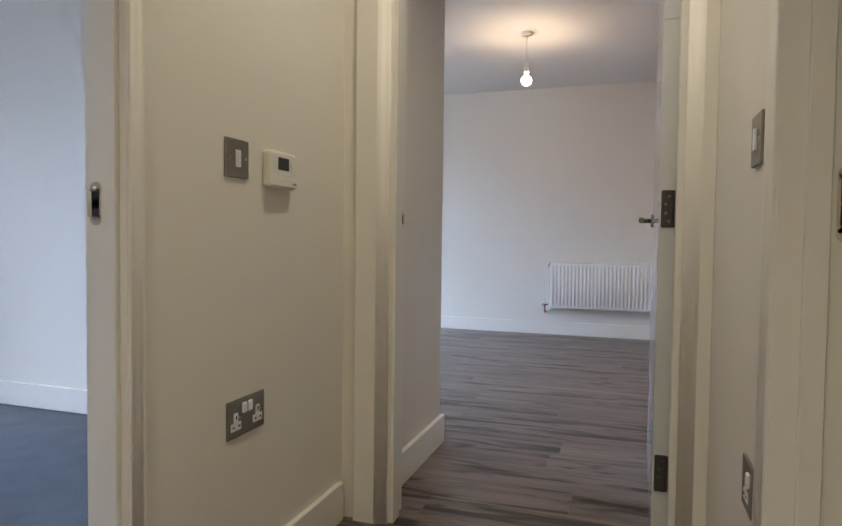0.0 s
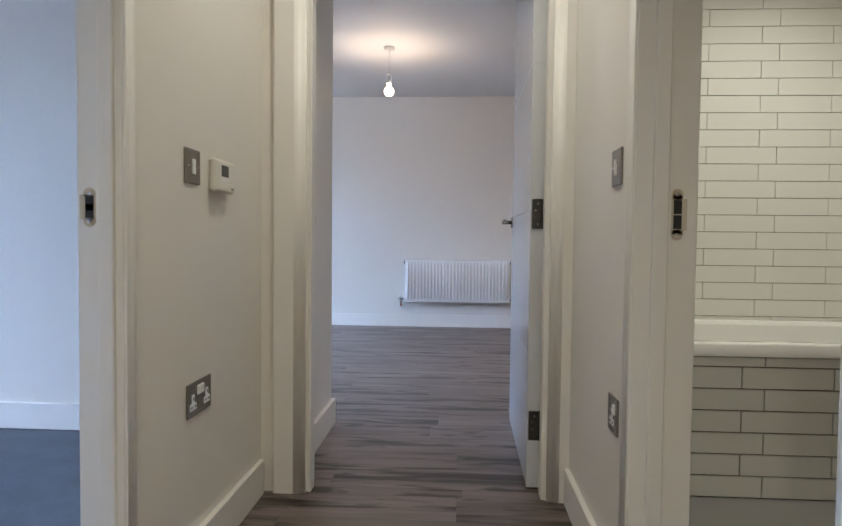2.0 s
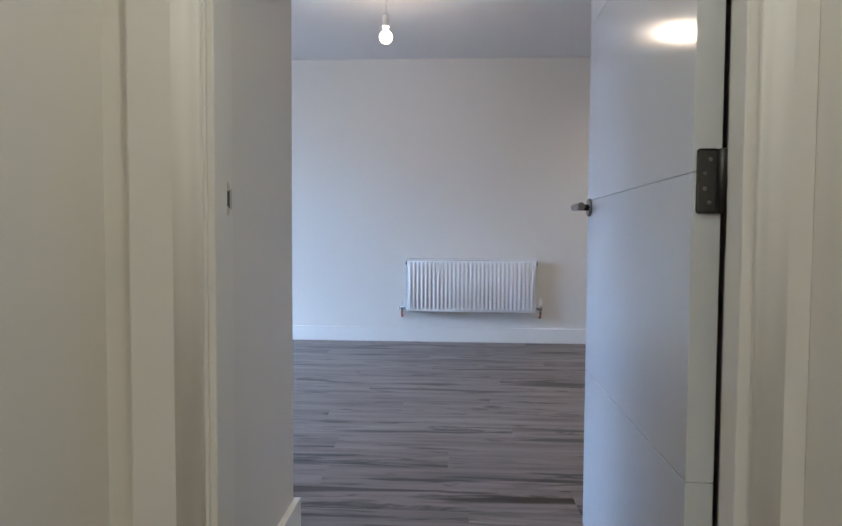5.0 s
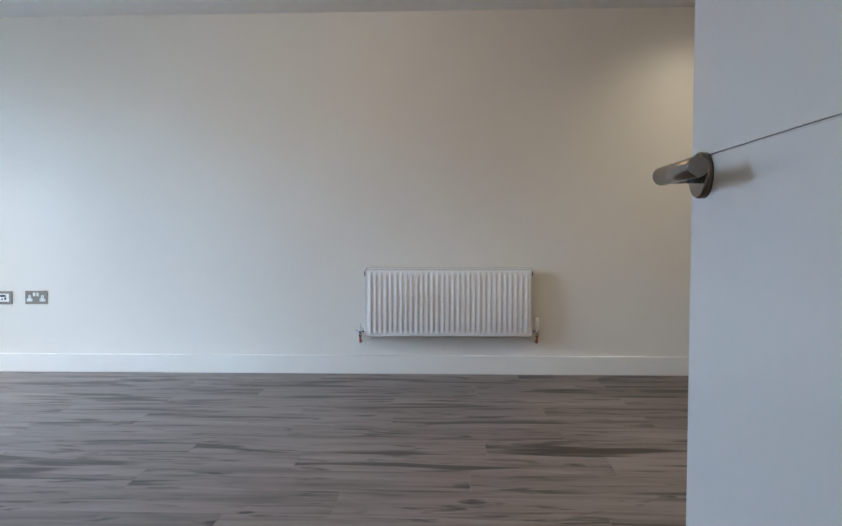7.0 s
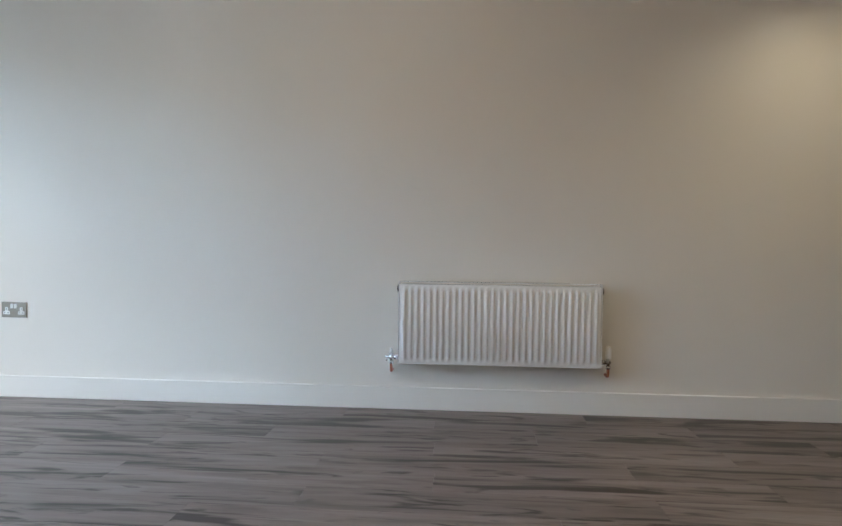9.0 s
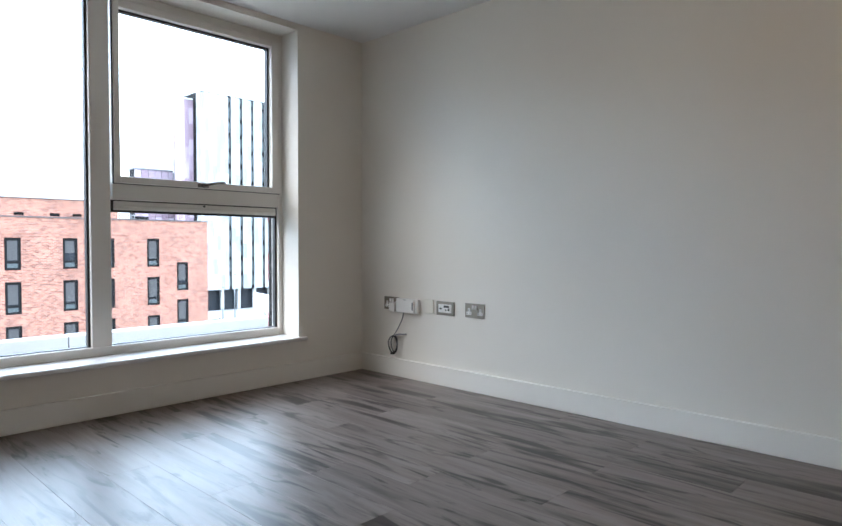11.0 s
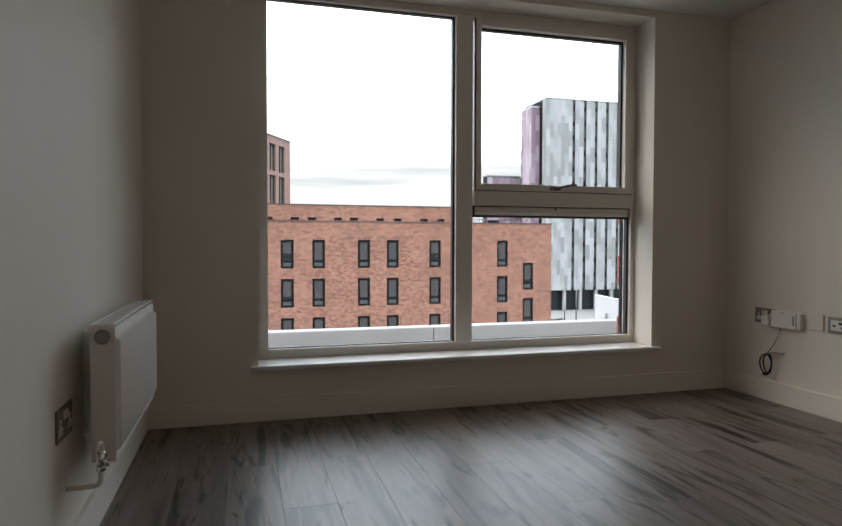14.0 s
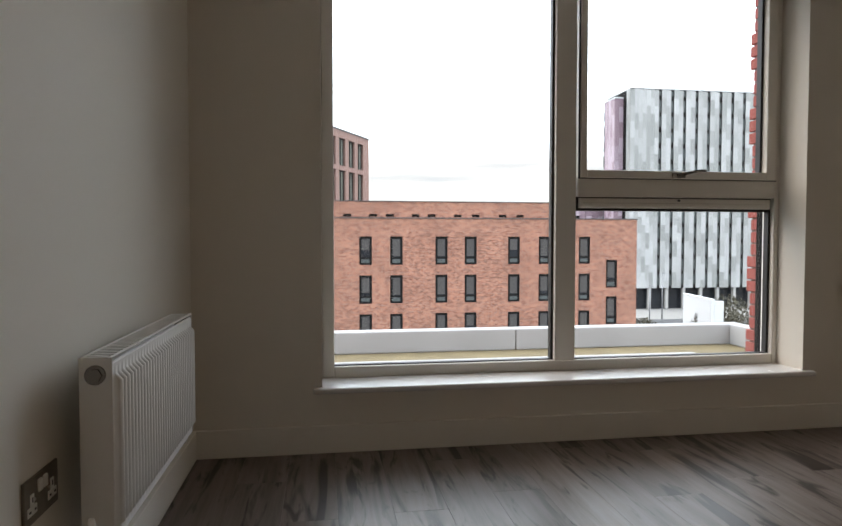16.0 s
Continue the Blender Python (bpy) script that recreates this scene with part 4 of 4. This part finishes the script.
tub = thing("bathtub", "white acrylic bath set against a tiled wall", "bath")
bm = bmesh.new()
loops = [rounded(bm, BX0, BX1, BY0 - 0.015, BY1, BZ - 0.045, 0.02), rounded(bm, BX0, BX1, BY0 - 0.015, BY1, BZ - 0.006, 0.02),
         rounded(bm, BX0 + 0.006, BX1 - 0.006, BY0 - 0.009, BY1 - 0.006, BZ, 0.02), rounded(bm, BX0 + 0.06, BX1 - 0.06, BY0 + 0.045, BY1 - 0.05, BZ, 0.10),
         rounded(bm, BX0 + 0.075, BX1 - 0.075, BY0 + 0.06, BY1 - 0.065, BZ - 0.018, 0.10)]
for a, b in zip(loops, loops[1:]):
    for k in range(len(a)):
        bm.faces.new((a[k], a[(k + 1) % len(a)], b[(k + 1) % len(b)], b[k])).smooth = True
part("rim", bm, ACRYLIC, tub, "rounded white bath rim")
bm = bmesh.new()
loops = [rounded(bm, BX0 + 0.075, BX1 - 0.075, BY0 + 0.06, BY1 - 0.065, BZ - 0.018, 0.10), rounded(bm, BX0 + 0.10, BX1 - 0.13, BY0 + 0.085, BY1 - 0.085, BZ - 0.20, 0.11),
         rounded(bm, BX0 + 0.13, BX1 - 0.20, BY0 + 0.11, BY1 - 0.11, BZ - 0.38, 0.12)]
for a, b in zip(loops, loops[1:]):
    for k in range(len(a)):
        bm.faces.new((a[k], a[(k + 1) % len(a)], b[(k + 1) % len(b)], b[k])).smooth = True
bm.faces.new(loops[-1])
part("basin", bm, ACRYLIC, tub)
panel_back = setting("bath_panel_wall", boxes((BX0, BX1, BY0 + 0.004, BY0 + 0.03, 0.0, BZ - 0.046)), GROUT, "tiled bath panel with dark grout", "bath panel")
tile_back = setting("tile_backing", boxes((1.032, 2.749, -3.3865, -3.378, 0.46, H)), GROUTP, "tiled bathroom wall with beige grout", "tiled wall")

# ---- outside: lower roof, neighbouring buildings, street ----
GZ = -12.0
setting("ground", boxes((-900, 60, -600, 600, GZ - 0.5, GZ)), PAVING, "grey paved ground reaching to the horizon", "ground")
setting("road", boxes((-96, -84, -300, 300, GZ, GZ + 0.004), (-84, -62, 26, 38, GZ, GZ + 0.004)), ASPHALT, "grey asphalt road between the buildings", "road")
own = setting("lower_roof", boxes((-11.3, -3.53, -14, 4.85, GZ, -1.0)), MOSS, "mossy flat roof below the window", "roof")
setting("roof_felt", boxes((-10.2, -3.55, -13.6, 3.4, -1.0, -0.985)), ROOFPALE, "pale felt strip on the flat roof", "roof")
setting("roof_edge", boxes((-10.0, -9.82, -13.6, 3.2, -0.985, -0.93), bevel=0.01), STONE, "pale low kerb on the flat roof", "roof")
bm = bmesh.new()
box(bm, -11.3, -11.0, -14, 0.475, -1.0, -0.63, bevel=0.02, seg=2)
box(bm, -11.3, -11.0, 0.485, 4.85, -1.0, -0.63, bevel=0.02, seg=2)
box(bm, -10.999, -3.53, 4.55, 4.85, -1.0, -0.63, bevel=0.02, seg=2)
setting("parapet", bm, STONE, "white rendered parapet round the flat roof", "parapet")
setting("facade_own", boxes((-3.60, -3.525, -14, -5.74, -1.0, 3.2), (-3.60, -3.525, -5.74, -4.66, -1.0, 0.24), (-3.60, -3.525, -5.74, -4.66, 2.24, 3.2), (-3.60, -3.525, -4.66, -2.90, -1.0, 3.2), (-3.60, -3.525, -2.90, -0.47, -1.0, 0.24), (-3.60, -3.525, -2.90, -0.47, 2.28, 3.2), (-3.60, -3.525, -0.47, 5.2, -1.0, 3.2)), REDBRICK, "red brick outer face of the flat", "facade")

PIER = tagged(new("brick_pier", mesh_of("brick_pier", boxes((-3.985, -3.602, -0.225, 0.10, -0.985, 3.2)), GROUT)), "red brick pier with toothed corner bricks beside the window", "brick pier", kind="structure")


def building(name, label, at, rz=0):
    return thing(name, label, "building", at, rz)


def far_window(parent, y, z, wide, high, blind):
    """A tall anthracite window set in a facade that faces +x; y, z: its lower corner."""
    bm = bmesh.new()
    t = 0.15
    for r in ((y, y + t, z, z + high), (y + wide - t, y + wide, z, z + high), (y + t, y + wide - t, z + high - t * 1.2, z + high), (y + t, y + wide - t, z, z + t), (y + t, y + wide - t, z + high * 0.22, z + high * 0.22 + 0.11)):
        box(bm, -0.16, -0.06, *r)
    frame_ob = part("window", bm, WINDARK, parent, "anthracite framed tall window")
    part("pane", boxes((-0.15, -0.13, y + t, y + wide - t, z + t, z + high - t)), DARKGLASS, frame_ob, "dark glass pane")
    part("blind", boxes((-0.128, -0.118, y + t + 0.04, y + wide - t - 0.04, z + high * (0.30 + blind), z + high - t * 1.3)), BLIND, frame_ob, "grey roller blind")
    part("lower_pane", boxes((-0.126, -0.116, y + t + 0.03, y + wide - t - 0.03, z + t, z + high * 0.20)), GREYGLASS, frame_ob, "lower pane, its reflection put in as grey")


hall_block = building("brick_block", "orange-red brick building with tall dark windows and a flat roof", (-48.0, -0.28, -0.12))
cols = [(y, 1.35) for y in (0.08, 2.43, 5.92, 8.22, 11.70, 14.20, 17.52)] + [(y, 1.35) for y in (-3.4, -5.8, -9.3, -11.6, -15.2, -17.6)]
wins = []
for c, (y, top) in enumerate(cols):
    for row in range(4):
        wins.append((y, top - 2.95 * row - 2.16, 0.96, 2.16))
for row in range(4):
    wins.append((19.85, -0.5 - 2.95 * row - 2.25, 0.94, 2.25))
bm = bmesh.new()
panel(bm, "x", -0.5, 0.0, (-26.0, 22.45), (GZ, 2.72), [(y, y + w, z, z + h) for y, z, w, h in wins])
part("wall", bm, BRICK, hall_block)
part("body", boxes((-13.0, -0.5, -26.0, 22.45, GZ, 2.60)), BRICK, hall_block)
vents = [y - 0.3 for y in (-14.4, -13.0, -8.6, -7.2, -3.6, -2.2, -0.81, 1.12, 2.4, 4.38, 5.62, 7.68, 9.1, 11.24, 12.66)]
bm = bmesh.new()
panel(bm, "x", -0.45, -0.02, (-26.0, 15.4), (2.76, 3.98), [(y, y + 0.62, 2.84, 3.05) for y in vents])
part("attic_wall", bm, BRICK, hall_block)
part("attic_body", boxes((-12.0, -0.46, -26.0, 15.4, 2.72, 3.9)), COPING, hall_block)
for y in vents:
    part("vent_slot", boxes((-0.3, -0.12, y, y + 0.62, 2.84, 3.05)), WINDARK, hall_block)
part("coping", boxes((-0.55, 0.06, -26.0, 22.5, 2.72, 2.80), (-0.55, 0.03, -26.0, 15.45, 3.98, 4.05)), COPING, hall_block, "dark metal coping")
rnd = random.Random(5)
for y, z, w, h in wins:
    far_window(hall_block, y, z, w, h, rnd.choice((0.0, 0.0, 0.08, 0.0, 0.22)))
part("roof_rail", boxes(*((-1.6, -1.55, 15.9 + 0.22 * k, 15.95 + 0.22 * k, 2.6, 3.15) for k in range(7)), (-1.6, -1.55, 15.9, 17.3, 3.12, 3.17)), POLE, hall_block)

# the clad tower
tower = building("clad_tower", "tall tower clad in white and grey panels with dark window strips", (-110.0, -0.45, 0))
T0, T1, TT, TB = 53.7, 92.5, 29.0, -8.0
part("body", boxes((-10, -0.3, T0, T1, TB, TT - 0.2)), WINDARK, tower)
bm, grey, dark, lit = bmesh.new(), bmesh.new(), bmesh.new(), bmesh.new()
rnd = random.Random(9)
PW, PH = 0.80, 2.95
y, k = T0, 0
pattern = [7] + [2] * 13
for n_cols in pattern:
    pw = PW if n_cols > 2 else PW + 0.115
    for c in range(n_cols):
        z, course = TB - (0.0 if k % 2 else PH / 2), 0
        while z < TT:
            a, b = max(z, TB), min(z + PH, TT)
            if b - a > 0.2:
                pale = ((k // 2 + course + k) % 2 == 0) != (rnd.random() < 0.18)
                box(bm if pale else grey, -0.12, 0.05 * rnd.random(), y + 0.004, y + pw - 0.004, a + 0.004, b - 0.004)
            z, course = z + PH, course + 1
        y, k = y + pw, k + 1
    for row in range(13):
        z = TB + row * PH
        box(lit, -0.28, -0.18, y + 0.08, y + 0.54, z + 0.35 + 0.3 * rnd.random(), min(z + 2.55, TT - 0.3))
    box(dark, -0.3, -0.24, y, y + 0.62, TB, TT)
    y += 0.62
for sheet, coat, text in ((bm, PANELW, "white cladding panels"), (grey, PANELG, "grey cladding panels")):
    part("panels", sheet, coat, tower, text)["kind"] = "stuff"
part("window_strips", dark, WINDARK, tower, "dark vertical window strips")
part("window_panes", lit, GREYGLASS, tower, "panes with their reflection put in as grey")
part("coping", boxes((-10, 0.1, T0 - 0.05, T1, TT, TT + 0.25)), HOARD, tower, "grey roof edge")
part("base_glazing", boxes((-9, -1.5, T0 + 0.5, T1, GZ, TB)), DARKGLASS, tower, "dark ground floor glazing")
for k in range(11):
    part("column", boxes((-0.9, -0.3, T0 + 0.6 + k * 3.5, T0 + 1.2 + k * 3.5, GZ, TB), bevel=0.05), CONCRETE, tower)

bm = bmesh.new()
for row in range(13):
    for c in range(2):
        box(bm, -1.5 + 0.72 * c, -0.80 + 0.72 * c, T0 - 0.06, T0 - 0.004, TB + row * PH - (0 if c else 1.4) + 1.4, min(TB + (row + 1) * PH - (0 if c else 1.4) + 1.39, TT))
part("side_panels", bm, PANELG, tower, "grey side cladding panels")["kind"] = "stuff"
wing = building("mauve_wing", "mauve and pale panelled tower wing with a dark edge", (-112.8, -0.45, -1.2))
part("body", boxes((-4.8, -0.15, 52.1, T0 - 0.05, TB, 28.9)), WINDARK, wing)
bm = bmesh.new()
for c in range(7):
    z = TB - (0 if c % 2 else PH / 2)
    while z < 28.9:
        a, b = max(z, TB), min(z + PH, 28.9)
        if b - a > 0.2 and c < 2:
            box(bm, -0.15, 0.0, 51.98 + c * 0.86, 52.82 + c * 0.86, a + 0.02, b - 0.02)
        elif b - a > 0.2:
            box(bm, -0.20 - 0.80 * (c - 1), -0.22 - 0.80 * (c - 2), 51.96, 52.1, a + 0.02, b - 0.02)
        z += PH
part("panels", bm, PANELP, wing, "mauve cladding panels")
wing.children[-1]["kind"] = "stuff"
part("edge_panes", boxes(*((-4.75, -4.3, 51.95, 52.1, TB + 1 + r * 2.95, TB + 2.9 + r * 2.95) for r in range(12))), GREYGLASS, wing)
part("base", boxes((-4.0, -0.8, 52.4, T0 - 0.05, GZ, TB)), CONCRETE, wing)
part("coping", boxes((-4.9, 0.1, 51.9, T0 - 0.06, 28.9, 29.15)), HOARD, wing)
low = building("low_wing", "lower panelled wing beside the tower", (-120.0, -0.45, -0.6))
part("body", boxes((-2.5, -0.15, 45.7, 53.0, GZ, 15.4)), WINDARK, low)
bm = bmesh.new()
for c in range(6):
    for r in range(7):
        if c in (0, 1) and r % 2:
            continue
        box(bm, -0.15, 0.0, 45.7 + c * 1.28, 46.9 + c * 1.28, -5.3 + r * 2.95, -2.4 + r * 2.95)
part("panels", bm, PANELP, low, "mauve and grey cladding panels")
part("coping", boxes((-2.6, 0.1, 45.6, 53.0, 15.4, 15.65)), POLE, low)

# pink-brown block with deep window bays, standing askew
pink = building("pink_block", "pink-brown building with tall paired window bays", (-75.0, 2.45, -0.4), math.degrees(math.atan2(4.1, -7.4)) - 90)
holes = []
for s in range(6):
    y1 = -1.5 - 2.25 * s
    for z0, z1 in ((9.4, 12.35), (5.2, 8.9), (1.2, 4.9), (-2.8, 0.9)):
        holes.append((y1 - 1.45, y1, z0, z1))
bm = bmesh.new()
panel(bm, "x", -0.7, 0.0, (-16.0, 0.0), (GZ, 13.1), holes)
part("wall", bm, PINKST, pink)
part("body", boxes((-8.0, -0.7, -16.0, 0.0, GZ, 12.9)), PINKST, pink)
for y0, y1, z0, z1 in holes:
    w = part("window", boxes((-0.36, -0.22, y0, y0 + 0.09, z0, z1), (-0.36, -0.22, y1 - 0.09, y1, z0, z1), (-0.36, -0.22, y0 + 0.09, y1 - 0.09, z0, z0 + 0.09), (-0.36, -0.22, y0 + 0.09, y1 - 0.09, z1 - 0.09, z1), (-0.36, -0.22, (y0 + y1) / 2 - 0.04, (y0 + y1) / 2 + 0.04, z0 + 0.09, z1 - 0.09)), WINDARK, pink)
    part("pane", boxes((-0.32, -0.30, y0 + 0.09, y1 - 0.09, z0 + 0.09, z1 - 0.09)), PALEGLASS, w)
part("coping", boxes((-8.0, 0.05, -16.0, 0.05, 13.1, 13.3)), COPING, pink)

# white hoarding, shrubs, street furniture, parked car
hoarding = thing("site_wall", "white painted free-standing wall beside the street planting", "wall", (-64.0, 36.1, GZ + 2.5), -10.5)
part("board", boxes((0.0, 7.1, 0.0, 0.35, 0.0, 4.55), bevel=0.03), HOARD, hoarding)
part("return_board", boxes((6.75, 7.1, 0.351, 1.25, 0.0, 4.45), bevel=0.03), HOARD, hoarding)
part("coping", boxes((-0.05, 7.15, -0.05, 0.40, 4.551, 4.65), bevel=0.02), HOARD, hoarding)


def shrubs(name, label, clumps, seed):
    rnd, bm = random.Random(seed), bmesh.new()
    for cx, cy, cz, rx, ry, rz_, n in clumps:
        for _ in range(n):
            v = Vector((rnd.gauss(0, 1), rnd.gauss(0, 1), rnd.gauss(0, 1))).normalized() * rnd.random() ** 0.4
            p = Vector((cx + v.x * rx, cy + v.y * ry, cz + abs(v.z) * rz_))
            q = Euler((rnd.uniform(0, 6), rnd.uniform(0, 6), rnd.uniform(0, 6))).to_matrix()
            s = rnd.uniform(0.10, 0.26)
            bm.faces.new([bm.verts.new(p + q @ Vector(c)) for c in ((-s, 0, 0), (0, -s * 0.5, 0), (s, 0, 0), (0, s * 0.5, 0))])
    ob = tagged(new(name, mesh_of(name, bm, LEAF)), label, "shrubs", kind="stuff")
    return ob


shrubs("shrubs", "dull green shrubs beside the street", [(-62, 30.5, GZ + 2.5, 2.0, 2.2, 2.3, 900), (-60, 37.5, GZ + 2.5, 2.5, 3.2, 4.0, 1500), (-64, 41.5, GZ + 2.5, 2.5, 3.0, 4.6, 1500)], 3)
setting("planting_bed", boxes((-66, -57, 27, 46, GZ, GZ + 2.5)), CONCRETE, "raised concrete planting bed", "planter")


def street_lamp(at, high):
    ob = thing("street_lamp", "grey galvanised street lamp post", "street lamp", at, group="street lamps")
    bm = bmesh.new()
    tube(bm, (0, 0, 0), (0, 0, high), 0.11, 0.06, n=10)
    part("pole", bm, POLE, ob)
    part("head", boxes((-0.1, 0.9, -0.14, 0.14, high, high + 0.12), bevel=0.03), POLE, ob)


for x, y, h in ((-92, 42.5, 7.5), (-90, 46.5, 6.0), (-96, 52, 7.5)):
    street_lamp((x, y, GZ), h)

car = thing("parked_car", "small white hatchback parked by the road", "car", (-88.0, 38.6, GZ + 0.004), 80)
bm = bmesh.new()
prof = [(-2.05, 0.35), (-2.1, 0.75), (-1.85, 0.98), (-1.1, 1.0), (-0.55, 1.42), (0.9, 1.46), (1.7, 1.05), (2.05, 0.95), (2.1, 0.4)]
sides = []
for yy in (-0.86, 0.86):
    sides.append([bm.verts.new((px, yy * (0.82 if pz > 1.2 else 1.0), pz)) for px, pz in prof])
for k in range(len(prof) - 1):
    bm.faces.new((sides[0][k], sides[0][k + 1], sides[1][k + 1], sides[1][k]))
bm.faces.new(sides[0])
bm.faces.new(sides[1][::-1])
bm.faces.new((sides[0][0], sides[1][0], sides[1][-1], sides[0][-1]))
part("body", bm, CARPAINT, car)
part("side_window", boxes((-0.75, 1.0, -0.80, -0.78, 1.06, 1.38)), DARKGLASS, car)
part("side_window", boxes((-0.75, 1.0, 0.78, 0.80, 1.06, 1.38)), DARKGLASS, car)
for x in (-1.3, 1.3):
    for yy in (-0.80, 0.80):
        bm = bmesh.new()
        tube(bm, (x, yy - 0.1, 0.31), (x, yy + 0.1, 0.31), 0.31, n=18)
        wheel = part("wheel", bm, TYRE, car)
        bm = bmesh.new()
        tube(bm, (x, yy - 0.105, 0.31), (x, yy + 0.105, 0.31), 0.18, n=14)
        part("rim", bm, POLE, wheel)

# ---- pieces: floor boards, tiles, pier bricks ----


def piece(name, me, parent, at):
    ob = new(name, me)
    ob.parent = parent
    ob.location = at
    return ob


BOARD_W, BOARD_L = 0.185, 1.22
board_cache = {}


def board_mesh(length, width):
    key = (round(length, 3), round(width, 3))
    if key not in board_cache:
        bm = bmesh.new()
        box(bm, -length / 2 + 0.0003, length / 2 - 0.0003, -width / 2 + 0.0003, width / 2 - 0.0003, -0.009, 0.0)
        top = [e for e in bm.edges if all(v.co.z > -0.001 for v in e.verts)]
        bmesh.ops.bevel(bm, geom=top, offset=0.0004, segments=1, affect="EDGES")
        board_cache[key] = mesh_of("floor_board", bm, PLANK)
    return board_cache[key]


def lay_boards(x0, x1, y0, y1, seed):
    rnd, y = random.Random(seed), y1
    offset = 0.0
    while y - 0.02 > y0:
        w = min(BOARD_W, y - y0)
        offset = (offset + rnd.choice((0.35, 0.45, 0.55, 0.75))) % BOARD_L
        x = x0 - round(offset, 2)
        while x < x1:
            a, b = max(x, x0), min(x + BOARD_L, x1)
            if b - a > 0.03:
                piece("floor_board", board_mesh(b - a, w), floor, ((a + b) / 2, y - w / 2, 0.0))
            x += BOARD_L
        y -= BOARD_W


lay_boards(XW + 0.002, XE, -3.356, -0.002, 11)
lay_boards(-0.060, HR, -4.16, -3.356, 12)
lay_boards(HL, HR, -7.6, -4.16, 13)
threshold = setting("threshold", boxes((-0.195, -0.141, BED[0], BED[1], -0.009, 0.004), bevel=0.002), NICKEL, "metal threshold strip at the bedroom doorway", "threshold")

tile_cache = {}


def tile_mesh(length, high, gap):
    key = (round(length, 3), round(high, 3), gap)
    if key not in tile_cache:
        bm = bmesh.new()
        box(bm, -length / 2 + gap, length / 2 - gap, -0.009, 0.0, -high / 2 + gap, high / 2 - gap)
        front = [e for e in bm.edges if all(v.co.y < -0.008 for v in e.verts)]
        bmesh.ops.bevel(bm, geom=front, offset=0.0007, segments=2, affect="EDGES")
        tile_cache[key] = mesh_of("tile", bm, TILE)
    return tile_cache[key]


def lay_tiles(parent, x0, x1, y, z0, z1, first, gap):
    rnd, z, row = random.Random(7), z0, 0
    while z < z1 - 0.01:
        h = min(0.0747, z1 - z)
        x = x0 + first - (0.301 if row % 2 else 0.2257 + 0.301) - 0.301
        while x < x1:
            a, b = max(x, x0), min(x + 0.301, x1)
            if b - a > 0.01:
                piece("tile", tile_mesh(b - a, h, gap), parent, ((a + b) / 2, y - 0.0006 * rnd.random(), z + h / 2))
            x += 0.301
        z, row = z + 0.0747, row + 1


lay_tiles(tile_back, 1.04, 2.72, -3.3852, 0.4679, H, 0.4961, 0.0012)
lay_tiles(panel_back, 1.04, 2.69, BY0 + 0.0055, 0.0, BZ - 0.047, 0.75, 0.0021)

bm = bmesh.new()
box(bm, 0.0, 0.215, 0.0, 0.1025, 0.0, 0.065, bevel=0.004)
stretcher = mesh_of("brick", bm, REDBRICK)
bm = bmesh.new()
box(bm, 0.0, 0.1025, 0.0, 0.215, 0.0, 0.065, bevel=0.004)
header = mesh_of("brick", bm, REDBRICK)
for course in range(52):
    z = -0.98 + 0.075 * course
    if course // 3 % 2:
        piece("brick", stretcher, PIER, (-4.010, -0.240, z))
    else:
        piece("brick", stretcher, PIER, (-3.990, -0.232, z))
    piece("brick", header, PIER, (-3.770, -0.232, z))
    piece("brick", header, PIER, (-3.660, -0.232, z))
